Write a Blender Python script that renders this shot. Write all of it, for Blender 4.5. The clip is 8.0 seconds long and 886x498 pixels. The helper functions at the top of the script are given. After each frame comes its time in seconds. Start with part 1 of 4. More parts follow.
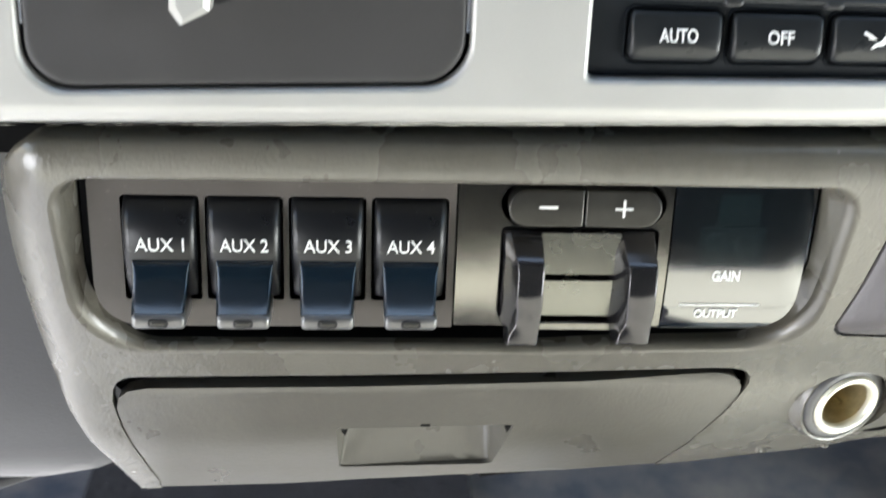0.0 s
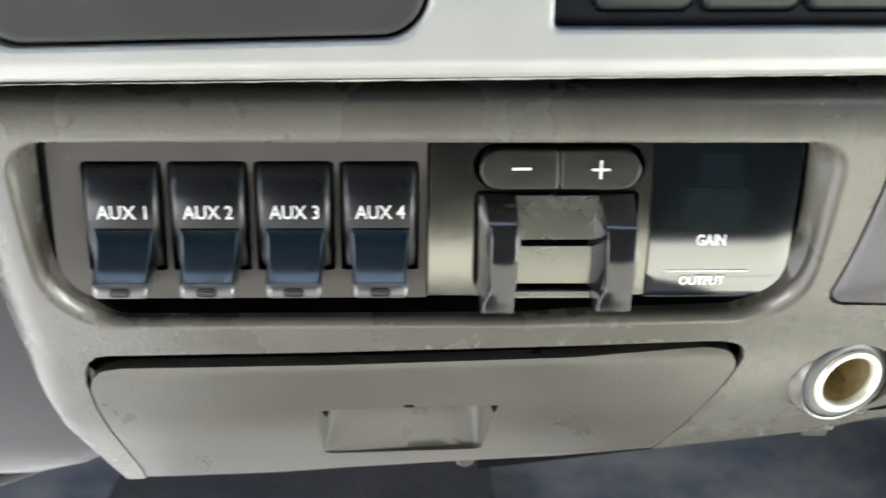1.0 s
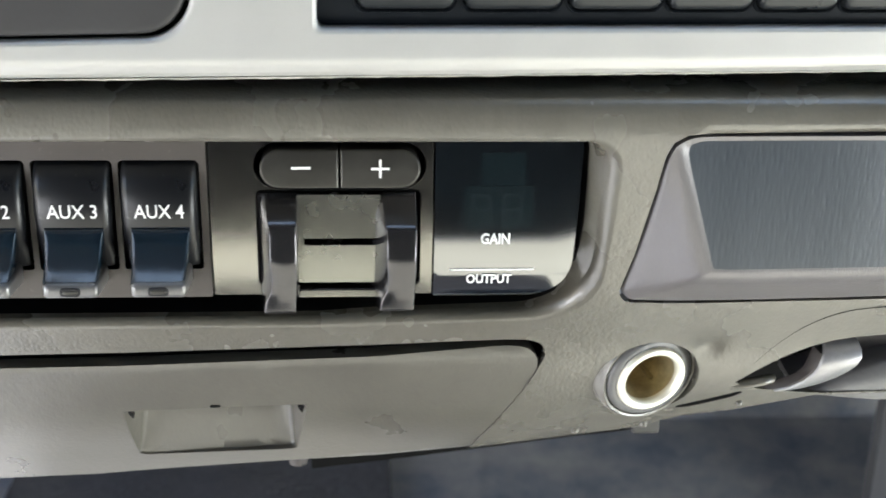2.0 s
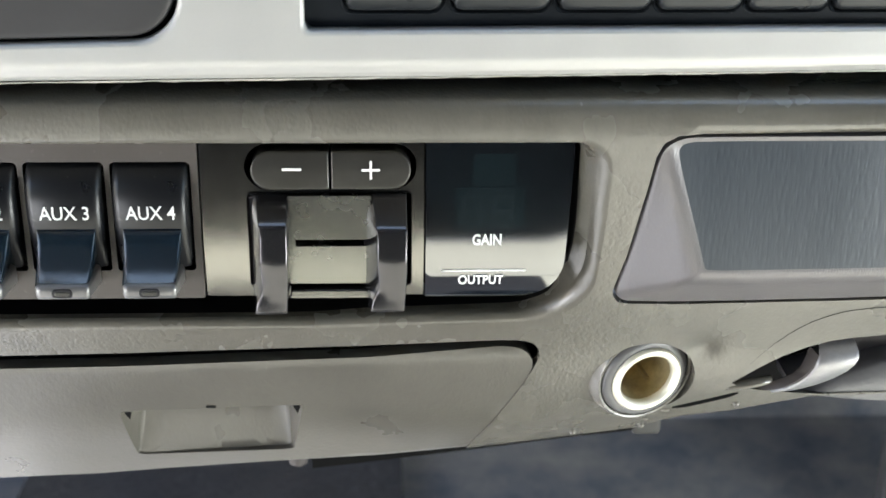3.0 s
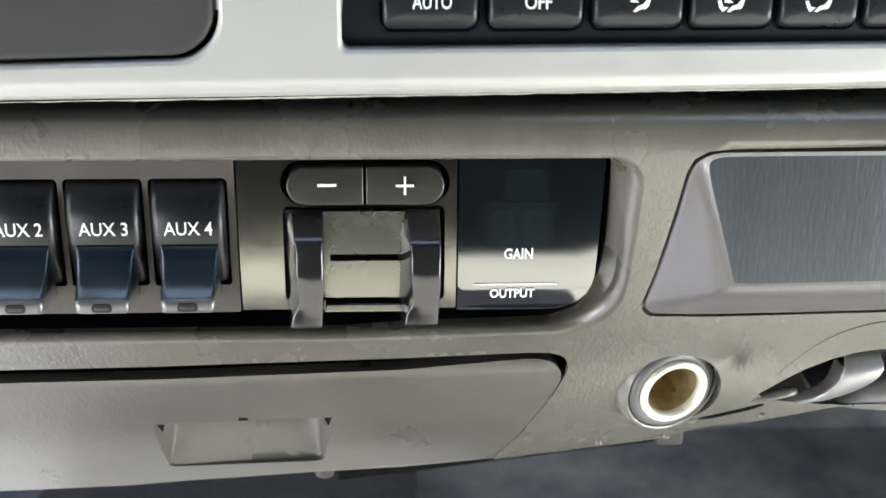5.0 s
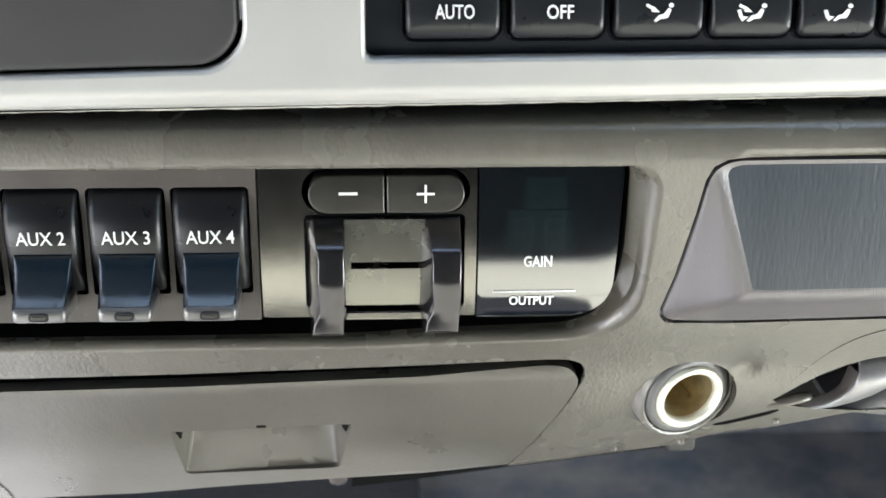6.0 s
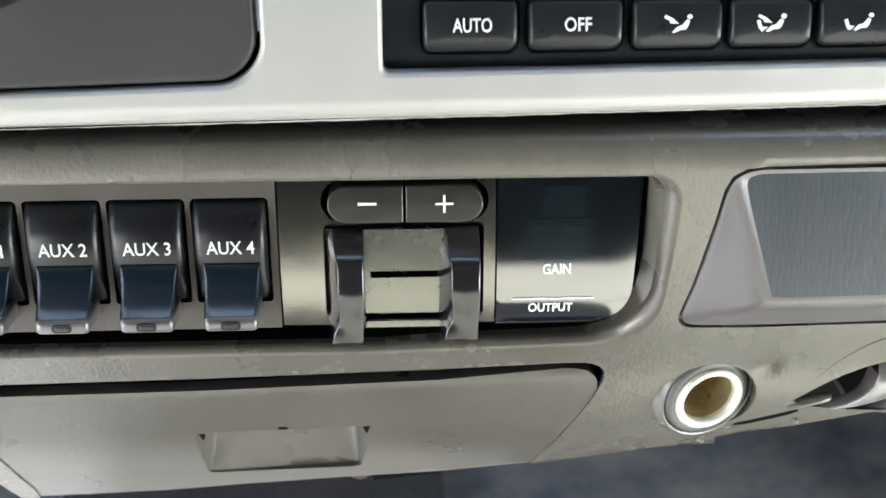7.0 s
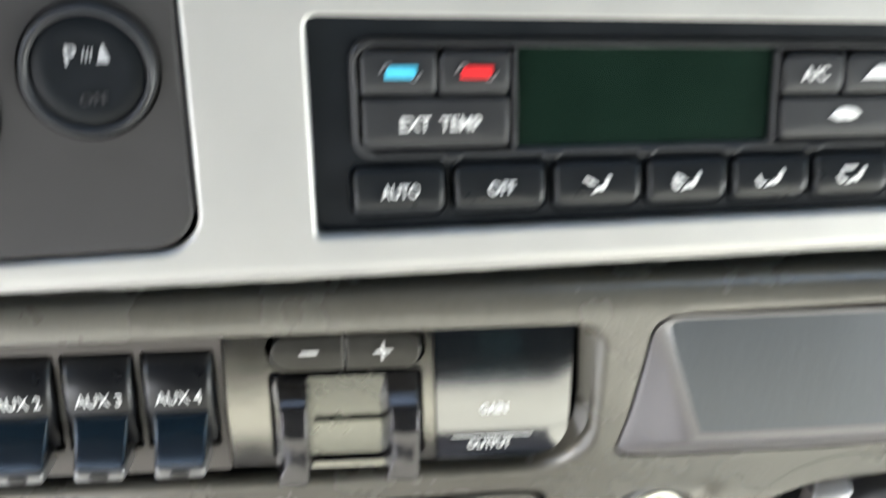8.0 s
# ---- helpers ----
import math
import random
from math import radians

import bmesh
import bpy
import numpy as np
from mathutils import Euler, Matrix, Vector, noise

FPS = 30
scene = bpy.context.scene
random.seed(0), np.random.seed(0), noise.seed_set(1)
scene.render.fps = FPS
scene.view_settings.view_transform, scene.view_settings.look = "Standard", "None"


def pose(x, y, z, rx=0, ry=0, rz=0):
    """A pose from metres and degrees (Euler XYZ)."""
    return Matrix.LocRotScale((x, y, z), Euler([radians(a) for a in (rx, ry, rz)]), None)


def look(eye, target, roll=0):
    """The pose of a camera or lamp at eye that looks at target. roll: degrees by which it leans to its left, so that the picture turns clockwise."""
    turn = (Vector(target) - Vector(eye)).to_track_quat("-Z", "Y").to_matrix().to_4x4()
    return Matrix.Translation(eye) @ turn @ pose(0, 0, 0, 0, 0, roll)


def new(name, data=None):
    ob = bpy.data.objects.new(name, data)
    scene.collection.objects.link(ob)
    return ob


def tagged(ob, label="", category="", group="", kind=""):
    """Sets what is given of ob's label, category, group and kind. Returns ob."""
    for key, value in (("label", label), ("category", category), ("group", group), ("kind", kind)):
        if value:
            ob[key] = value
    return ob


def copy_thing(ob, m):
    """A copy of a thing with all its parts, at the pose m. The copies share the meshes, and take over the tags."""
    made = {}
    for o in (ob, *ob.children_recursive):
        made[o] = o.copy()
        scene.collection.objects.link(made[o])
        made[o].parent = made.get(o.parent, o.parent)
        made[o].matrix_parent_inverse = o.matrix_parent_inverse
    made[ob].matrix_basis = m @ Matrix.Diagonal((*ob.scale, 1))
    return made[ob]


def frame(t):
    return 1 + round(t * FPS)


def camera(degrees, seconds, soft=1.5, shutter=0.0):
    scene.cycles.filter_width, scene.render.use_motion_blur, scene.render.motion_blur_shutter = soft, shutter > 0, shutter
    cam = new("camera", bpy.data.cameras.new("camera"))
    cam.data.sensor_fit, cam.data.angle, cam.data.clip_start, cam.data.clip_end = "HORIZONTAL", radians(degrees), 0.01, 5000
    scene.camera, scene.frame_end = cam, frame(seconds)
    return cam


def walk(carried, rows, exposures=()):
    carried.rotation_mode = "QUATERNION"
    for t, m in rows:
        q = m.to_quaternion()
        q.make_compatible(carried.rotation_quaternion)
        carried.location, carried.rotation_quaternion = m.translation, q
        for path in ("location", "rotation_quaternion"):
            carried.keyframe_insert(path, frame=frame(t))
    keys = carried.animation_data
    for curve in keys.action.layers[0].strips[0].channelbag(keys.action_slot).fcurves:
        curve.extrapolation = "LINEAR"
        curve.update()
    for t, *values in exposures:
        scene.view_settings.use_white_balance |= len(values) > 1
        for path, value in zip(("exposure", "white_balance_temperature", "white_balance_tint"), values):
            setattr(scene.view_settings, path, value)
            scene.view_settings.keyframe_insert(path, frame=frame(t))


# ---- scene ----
cam = camera(37.97, 8.0, soft=1.5, shutter=0.7)
PATH = [
    (0, (-0.03035, -0.35993, 0.18575), (-0.01006, -0.08622, 0.06461), 2.26),
    (0.5, (-0.02538, -0.36248, 0.16244), (-0.01164, -0.08490, 0.04947), 1.26),
    (1, (-0.00729, -0.35652, 0.16221), (0.00222, -0.07926, 0.04804), 0.60),
    (1.5, (0.01946, -0.35548, 0.16253), (0.03740, -0.07868, 0.04826), 1.22),
    (2, (0.04487, -0.35977, 0.16246), (0.06398, -0.08280, 0.04879), 1.18),
    (3.5, (0.05428, -0.36042, 0.16415), (0.06664, -0.08330, 0.04992), 0.58),
    (4, (0.05117, -0.36210, 0.16479), (0.06376, -0.08462, 0.05146), 0.54),
    (4.5, (0.04806, -0.36364, 0.16541), (0.06082, -0.08578, 0.05300), 0.52),
    (6, (0.03639, -0.36609, 0.16777), (0.05143, -0.08759, 0.05726), 0.50),
    (6.5, (0.03313, -0.36681, 0.16901), (0.04848, -0.08819, 0.05885), 0.48),
    (7, (0.03782, -0.36182, 0.18148), (0.04736, -0.08650, 0.06271), -0.18),
    (7.2, (0.04073, -0.36125, 0.18945), (0.04765, -0.08713, 0.06740), -0.39),
    (7.5, (0.04359, -0.35844, 0.19805), (0.05084, -0.08407, 0.07694), -1.08),
    (7.7, (0.05520, -0.36156, 0.20846), (0.05640, -0.08640, 0.08874), -1.53),
    (7.9, (0.05362, -0.35798, 0.21947), (0.06254, -0.08253, 0.10084), -1.48),
    (8, (0.05728, -0.36384, 0.22172), (0.06722, -0.08605, 0.10889), -1.34),
]
walk(cam, [(t, look(e, g, r)) for t, e, g, r in PATH], exposures=[(0.0, 2.02), (8.0, 2.02)])

# ---------------------------------------------------------------- camera focus
cam.data.dof.use_dof = True
cam.data.dof.focus_distance = 0.40
cam.data.dof.aperture_fstop = 18.0

# ---------------------------------------------------------------- world, window light
world = bpy.data.worlds.new("sky")
scene.world = world
world.use_nodes = True
wn = world.node_tree.nodes
sky = wn.new("ShaderNodeTexSky")
sky.sky_type, sky.sun_disc = "NISHITA", False
sky.sun_elevation, sky.sun_rotation = radians(37), radians(274)
wn["Background"].inputs["Strength"].default_value = 0.12
world.node_tree.links.new(sky.outputs["Color"], wn["Background"].inputs["Color"])


def window_light(name, m, sx, sy, power, color):
    lamp = bpy.data.lights.new(name, "AREA")
    lamp.shape, lamp.size, lamp.size_y = "RECTANGLE", sx, sy
    lamp.energy, lamp.color = power, color
    ob = new(name, lamp)
    ob.matrix_world = m
    return ob


window_light("daylight_left_door", look((-0.78, -0.70, -0.25), (0.0, -0.22, -0.06)), 0.62, 0.30, 1.9, (0.93, 0.95, 1.0))
window_light("daylight_right_door", look((0.98, -0.40, -0.31), (0.30, -0.06, -0.30)), 0.90, 0.26, 4.0, (0.95, 0.99, 0.98))
window_light("daylight_windscreen", look((0.05, 0.04, 0.61), (0.05, -0.61, -0.16)), 1.4, 0.75, 2.0, (0.58, 0.77, 1.0))

# sun through the open door, onto unseen pale floor patches added as reflectors
sun_lamp = bpy.data.lights.new("sun", "SUN")
sun_lamp.energy, sun_lamp.angle, sun_lamp.color = 5.0, radians(0.5), (1.0, 0.96, 0.88)
sun = new("sun", sun_lamp)
sun.matrix_world = look((-0.80, 0.05, 0.60), (0.0, 0.0, 0.0))

# ---------------------------------------------------------------- materials


def mat(name, color, rough=0.5, metal=0.0, vary=0.12, scale=60.0, fine=900.0, bump=0.0, bump_scale=900.0,
        depth=0.0003, tint=None, cells=False, spec=0.5, coat=0.0, stretch=(1, 1, 1), dust=0.0, ior=1.5, crease=0.0):
    """Principled surface: broad and fine variation of the colour, worn gloss, fine relief."""
    m = bpy.data.materials.new(name)
    m.use_nodes = True
    n, l = m.node_tree.nodes, m.node_tree.links
    p = n["Principled BSDF"]
    p.inputs["Metallic"].default_value = metal
    p.inputs["Specular IOR Level"].default_value = spec
    p.inputs["Coat Weight"].default_value = coat
    p.inputs["IOR"].default_value = ior
    tc = n.new("ShaderNodeTexCoord")
    mp = n.new("ShaderNodeMapping")
    mp.inputs["Scale"].default_value = stretch
    l.new(tc.outputs["Object"], mp.inputs["Vector"])
    co = mp.outputs["Vector"]

    def tex(s, detail=4.0, rgh=0.55):
        t = n.new("ShaderNodeTexNoise")
        t.inputs["Scale"].default_value, t.inputs["Detail"].default_value, t.inputs["Roughness"].default_value = s, detail, rgh
        l.new(co, t.inputs["Vector"])
        return t.outputs["Fac"]

    def ranged(value, low, high):
        t = n.new("ShaderNodeMapRange")
        t.inputs["From Min"].default_value, t.inputs["From Max"].default_value = low, high
        l.new(value, t.inputs["Value"])
        return t.outputs[0]

    def sum_of(a, k, b):
        t = n.new("ShaderNodeMath")
        t.operation = "MULTIPLY_ADD"
        t.inputs[1].default_value = k
        l.new(a, t.inputs[0])
        l.new(b, t.inputs[2])
        return t.outputs[0]

    def warped(s, amount):
        t = n.new("ShaderNodeTexNoise")
        t.inputs["Scale"].default_value, t.inputs["Detail"].default_value = s, 3.0
        l.new(co, t.inputs["Vector"])
        w = n.new("ShaderNodeVectorMath")
        w.operation = "MULTIPLY_ADD"
        w.inputs[1].default_value = (amount,) * 3
        l.new(t.outputs["Color"], w.inputs[0])
        l.new(co, w.inputs[2])
        return w.outputs[0]

    broad, small = tex(scale), tex(fine, 2.0)
    mixf = n.new("ShaderNodeMath")
    mixf.operation = "MULTIPLY_ADD"
    mixf.inputs[1].default_value = 0.35
    l.new(small, mixf.inputs[0])
    l.new(broad, mixf.inputs[2])
    ramp = n.new("ShaderNodeMapRange")
    ramp.inputs["From Min"].default_value, ramp.inputs["From Max"].default_value = 0.42, 0.93
    l.new(mixf.outputs[0], ramp.inputs["Value"])
    mix = n.new("ShaderNodeMix")
    mix.data_type = "RGBA"
    c = color
    t2 = tint or c
    mix.inputs[6].default_value = (*[v * (1 - vary) for v in c], 1)
    mix.inputs[7].default_value = (*[min(1, v * (1 + vary)) for v in t2], 1)
    l.new(ramp.outputs[0], mix.inputs[0])
    col = mix.outputs[2]
    if dust:
        sp = tex(420.0, 1.0)
        dr = n.new("ShaderNodeMapRange")
        dr.inputs["From Min"].default_value, dr.inputs["From Max"].default_value = 0.70, 0.76
        l.new(sp, dr.inputs["Value"])
        dm = n.new("ShaderNodeMath")
        dm.operation = "MULTIPLY"
        dm.inputs[1].default_value = dust
        l.new(dr.outputs[0], dm.inputs[0])
        d2 = n.new("ShaderNodeMix")
        d2.data_type = "RGBA"
        d2.inputs[7].default_value = (0.55, 0.52, 0.47, 1)
        l.new(dm.outputs[0], d2.inputs[0])
        l.new(col, d2.inputs[6])
        col = d2.outputs[2]
    l.new(col, p.inputs["Base Color"])
    rr = n.new("ShaderNodeMapRange")
    rr.inputs["From Min"].default_value, rr.inputs["From Max"].default_value = 0.3, 0.7
    rr.inputs["To Min"].default_value, rr.inputs["To Max"].default_value = rough * 0.88, min(1.0, rough * 1.12)
    l.new(broad, rr.inputs["Value"])
    l.new(rr.outputs[0], p.inputs["Roughness"])
    if bump:
        b = n.new("ShaderNodeBump")
        b.inputs["Strength"].default_value, b.inputs["Distance"].default_value = bump, depth
        if cells:
            v = n.new("ShaderNodeTexVoronoi")
            v.feature = "SMOOTH_F1"
            v.inputs["Scale"].default_value = bump_scale
            l.new(warped(bump_scale * 0.4, 0.0016), v.inputs["Vector"])
            height = sum_of(v.outputs["Distance"], 0.8, tex(bump_scale * 0.55, 3.0, 0.6))
        else:
            height = tex(bump_scale, 3.0)
        if crease:
            # long leather folds, here and there
            cr = n.new("ShaderNodeTexVoronoi")
            cr.feature = "DISTANCE_TO_EDGE"
            cr.inputs["Scale"].default_value = 95.0
            l.new(warped(60.0, 0.030), cr.inputs["Vector"])
            ln = ranged(cr.outputs["Distance"], 0.16, 0.0)
            where = ranged(tex(24.0, 2.0), 0.47, 0.62)
            both = n.new("ShaderNodeMath")
            both.operation = "MULTIPLY"
            l.new(ln, both.inputs[0])
            l.new(where, both.inputs[1])
            height = sum_of(both.outputs[0], crease, height)
        l.new(height, b.inputs["Height"])
        l.new(b.outputs["Normal"], p.inputs["Normal"])
    return m


GRAIN = mat("grained_taupe_plastic", (0.100, 0.093, 0.076), 0.27, spec=0.85, vary=0.10, scale=25, tint=(0.109, 0.102, 0.084),
            fine=260, bump=0.25, bump_scale=850, depth=0.0004, cells=True, stretch=(1.1, 1.0, 0.75))
SMOOTH = mat("fine_grained_taupe_plastic", (0.082, 0.076, 0.063), 0.30, spec=0.75, vary=0.10, scale=25, tint=(0.090, 0.084, 0.069),
             fine=260, bump=0.16, bump_scale=850, depth=0.0003, cells=True, stretch=(1.2, 1.0, 0.8), crease=0.5)
POD = mat("grained_mauve_plastic", (0.104, 0.096, 0.097), 0.34, spec=0.8, vary=0.10, scale=25, bump=0.18, bump_scale=1300, depth=0.0004, cells=True,
          stretch=(1.3, 1.3, 0.6))
# same plastic as the edge, the front's dark blue reflection put into the colour
PODFRONT = mat("creased_plastic_blue_shade", (0.024, 0.032, 0.043), 0.30, spec=0.9, vary=0.10, scale=25, bump=0.15, bump_scale=700, depth=0.0004, cells=True,
               stretch=(1.7, 1.0, 0.28))
KNEEDARK = mat("dark_satin_plastic", (0.024, 0.024, 0.0235), 0.36, spec=0.5, vary=0.10, scale=15, bump=0.2, bump_scale=900, depth=0.0003, cells=True)
WEB = mat("brownish_grey_plastic", (0.058, 0.050, 0.047), 0.6, vary=0.12, scale=60, bump=0.1, bump_scale=900)
KNEE = mat("smooth_grey_plastic", (0.110, 0.108, 0.108), 0.36, vary=0.10, scale=15, bump=0.3, bump_scale=700, cells=True)
PLATE = mat("satin_taupe_plate", (0.061, 0.053, 0.048), 0.34, vary=0.08, scale=70, bump=0.10, bump_scale=1800, depth=0.0001, dust=0.04)
GUN = mat("brushed_gunmetal", (0.215, 0.21, 0.192), 0.20, metal=1.0, vary=0.10, scale=90, bump=0.14, bump_scale=2600, depth=0.00012, dust=0.03)
SLIDE = mat("stained_nickel_plate", (0.20, 0.20, 0.178), 0.26, metal=0.9, vary=0.07, scale=120, bump=0.05, bump_scale=1200, depth=0.00004)
BLACK = mat("satin_black_plastic", (0.008, 0.0085, 0.010), 0.30, spec=0.4, vary=0.15, scale=120, bump=0.05, bump_scale=2500, depth=0.00005, dust=0.05)
ROCK = mat("gloss_blueblack_plastic", (0.005, 0.012, 0.020), 0.20, spec=0.9, vary=0.12, scale=120, bump=0.04, bump_scale=2500, depth=0.00005)
ARM = mat("gloss_gunmetal_plastic", (0.064, 0.062, 0.064), 0.15, metal=0.8, vary=0.12, scale=120, bump=0.05, bump_scale=1800, depth=0.00008)
FLASH = mat("dull_flash", (0.30, 0.29, 0.25), 0.6, vary=0.35, scale=120)
KEYM = mat("matte_gunmetal_key", (0.062, 0.060, 0.054), 0.34, metal=0.7, vary=0.10, scale=120, bump=0.10, bump_scale=2200, depth=0.00008)
SEG = mat("unlit_segment", (0.011, 0.019, 0.021), 0.10, vary=0.1, scale=100, spec=1.0, ior=1.95)
LIP = mat("satin_grey_lip", (0.17, 0.168, 0.165), 0.30, metal=0.6, vary=0.10, scale=120, bump=0.08, bump_scale=2200, depth=0.00008)
BTNUP = mat("soft_charcoal_rubber", (0.026, 0.027, 0.029), 0.38, spec=0.4, vary=0.10, scale=120, bump=0.12, bump_scale=2600, depth=0.00008)
BTN = mat("soft_black_rubber", (0.0145, 0.016, 0.0175), 0.30, spec=0.35, vary=0.10, scale=120, bump=0.12, bump_scale=2600, depth=0.00008)
FACE = mat("matte_black_faceplate", (0.0072, 0.0092, 0.0118), 0.40, spec=0.2, vary=0.10, scale=80, bump=0.10, bump_scale=2600, depth=0.00006)
CHAR = mat("charcoal_matte_plate", (0.036, 0.0345, 0.0345), 0.48, spec=0.4, vary=0.08, scale=50, bump=0.12, bump_scale=2200, depth=0.00008)
SILVER = mat("silver_paint", (0.436, 0.430, 0.406), 0.36, metal=0.25, vary=0.03, scale=40, bump=0.03, bump_scale=3000, depth=0.00004)
GLASS = mat("black_display_glass", (0.0015, 0.0035, 0.005), 0.10, vary=0.1, scale=30, spec=1.0, ior=1.95)
LCD = mat("green_black_lcd", (0.006, 0.016, 0.0105), 0.16, vary=0.25, scale=35)
FAINT = mat("unlit_segment_grey", (0.0035, 0.009, 0.011), 0.10, spec=1.0, ior=1.95, vary=0.15, scale=200)
# near black: the shade of gaps and recesses is put into this colour
DARK = mat("shade_black", (0.0045, 0.0045, 0.0045), 0.8, vary=0.1, spec=0.08)
WHITE = mat("white_print", (0.80, 0.80, 0.78), 0.5, vary=0.04, scale=300)
DIM = mat("grey_print", (0.035, 0.036, 0.04), 0.5, vary=0.05, scale=300)
PRINT = mat("worn_white_print", (0.46, 0.47, 0.48), 0.5, vary=0.08, scale=300)
BLUE = mat("blue_print", (0.08, 0.55, 0.80), 0.4, vary=0.06, scale=300)
RED = mat("red_print", (0.85, 0.02, 0.025), 0.4, vary=0.06, scale=300)
CHROME = mat("bright_nickel_ring", (0.80, 0.77, 0.64), 0.34, metal=0.4, vary=0.05, scale=200, bump=0.05, bump_scale=900)
BRASS = mat("aged_brass", (0.44, 0.37, 0.22), 0.36, metal=0.6, vary=0.30, scale=160, bump=0.1, bump_scale=500)
STEEL = mat("worn_grey_steel", (0.31, 0.305, 0.31), 0.38, metal=0.6, vary=0.15, scale=90, bump=0.08, bump_scale=900)
CARPET = mat("navy_carpet", (0.086, 0.138, 0.245), 0.95, vary=0.40, scale=13, fine=480, tint=(0.30, 0.285, 0.265), bump=0.8, bump_scale=420, depth=0.003)
BOUNCE_SAND = mat("pale_sand_bounce", (0.66, 0.66, 0.585), 0.7, vary=0.08, scale=8, bump=0.3, bump_scale=120, depth=0.001)
BOUNCE_GREY = mat("pale_grey_bounce", (0.46, 0.475, 0.52), 0.6, vary=0.10, scale=8, bump=0.3, bump_scale=120, depth=0.001)
RUBBER = mat("black_grained_vinyl", (0.045, 0.045, 0.052), 0.22, vary=0.2, scale=20, bump=1.0, bump_scale=160, depth=0.002, cells=True)
LINER = mat("dark_cabin_lining", (0.006, 0.006, 0.007), 0.9, spec=0.1, vary=0.12, scale=6, bump=0.2, bump_scale=200, depth=0.001)
CONCRETE = mat("pale_concrete", (0.36, 0.35, 0.33), 0.85, vary=0.15, scale=1.5, fine=40, bump=0.3, bump_scale=60, depth=0.002)
ROOF = mat("dark_headliner", (0.06, 0.06, 0.065), 0.85, vary=0.08, scale=6, bump=0.2, bump_scale=200, depth=0.001)

# ---------------------------------------------------------------- mesh helpers


def obj(name, me, material, parent=None, label="", smooth=30):
    if material:
        me.materials.append(material)
    ob = new(name, me)
    if smooth:
        me.polygons.foreach_set("use_smooth", [True] * len(me.polygons))
        me.set_sharp_from_angle(angle=radians(smooth))
    if parent:
        ob.parent = parent
    if label:
        ob["label"] = label
    return ob


def part(name, bm, material, parent, label="", smooth=30):
    me = bpy.data.meshes.new(name)
    bmesh.ops.recalc_face_normals(bm, faces=bm.faces)
    bm.to_mesh(me)
    bm.free()
    return obj(name, me, material, parent, label, smooth)


def thing(name, label, category, m=None, group="", kind=""):
    e = new(name)
    e.empty_display_size = 0.01
    if m is not None:
        e.matrix_world = m
    return tagged(e, label, category, group, kind)


def rrect(x0, x1, z0, z1, r, n=8, m=1):
    """Rounded rectangle, counter-clockwise from the lower left; r: one radius or (bl, br, tr, tl); m points on each edge."""
    r = (r,) * 4 if np.isscalar(r) else r
    cs = [(x0 + r[0], z0 + r[0], 180), (x1 - r[1], z0 + r[1], 270), (x1 - r[2], z1 - r[2], 0), (x0 + r[3], z1 - r[3], 90)]
    arcs = [[(cx + r[i] * math.cos(radians(a + 90 * k / n)), cz + r[i] * math.sin(radians(a + 90 * k / n))) for k in range(n + 1)]
            for i, (cx, cz, a) in enumerate(cs)]
    out = []
    for i in range(4):
        out += arcs[i]
        a, b = arcs[i][-1], arcs[(i + 1) % 4][0]
        out += [(a[0] + (b[0] - a[0]) * k / m, a[1] + (b[1] - a[1]) * k / m) for k in range(1, m)]
    return out


def loft(loops, cap0=False, cap1=False, closed=True):
    bm = bmesh.new()
    rings = [[bm.verts.new(p) for p in lp] for lp in loops]
    for a, b in zip(rings, rings[1:]):
        k = len(a)
        for i in range(k if closed else k - 1):
            j = (i + 1) % k
            bm.faces.new((a[i], a[j], b[j], b[i]))
    for flag, ring in ((cap0, rings[0]), (cap1, rings[-1])):
        if flag:
            c = bm.verts.new(sum((v.co for v in ring), Vector()) / len(ring))
            for i in range(len(ring)):
                bm.faces.new((ring[i], ring[(i + 1) % len(ring)], c))
    return bm


def scaled(loop, d):
    """Loop moved inwards by about d towards its middle, axis by axis."""
    xs, zs = [p[0] for p in loop], [p[1] for p in loop]
    cx, cz = (min(xs) + max(xs)) / 2, (min(zs) + max(zs)) / 2
    fx, fz = 1 - 2 * d / (max(xs) - min(xs)), 1 - 2 * d / (max(zs) - min(zs))
    return [(cx + (x - cx) * fx, cz + (z - cz) * fz) for x, z in loop]


def pad(loop, back, front, bevel=0.0008, top=None):
    """A solid key on the outline: straight sides, rounded edge, front at y = front plus top(x, z)."""
    top = top or (lambda x, z: 0.0)
    loops = [[(x, back, z) for x, z in loop]]
    for a in (0, 30, 60, 90):
        s = scaled(loop, bevel * (1 - math.cos(radians(a))))
        d = bevel * (1 - math.sin(radians(a)))
        loops.append([(x, front + d + top(x, z), z) for x, z in s])
    loops.append([(x, front + top(x, z), z) for x, z in scaled(loop, bevel * 1.8)])
    for f in (0.7, 0.35):
        inner = scaled(loop, bevel * 1.8)
        cx = sum(p[0] for p in inner) / len(inner)
        cz = sum(p[1] for p in inner) / len(inner)
        loops.append([(cx + (x - cx) * f, front + top(cx + (x - cx) * f, cz + (z - cz) * f), cz + (z - cz) * f) for x, z in inner])
    return loft(loops, cap0=True, cap1=True)


def inside(px, pz, loop):
    hit = np.zeros(len(px), bool)
    for (x0, z0), (x1, z1) in zip(loop, loop[1:] + loop[:1]):
        if z0 == z1:
            continue
        hit ^= ((z0 > pz) != (z1 > pz)) & (px < (x1 - x0) * (pz - z0) / (z1 - z0) + x0)
    return hit


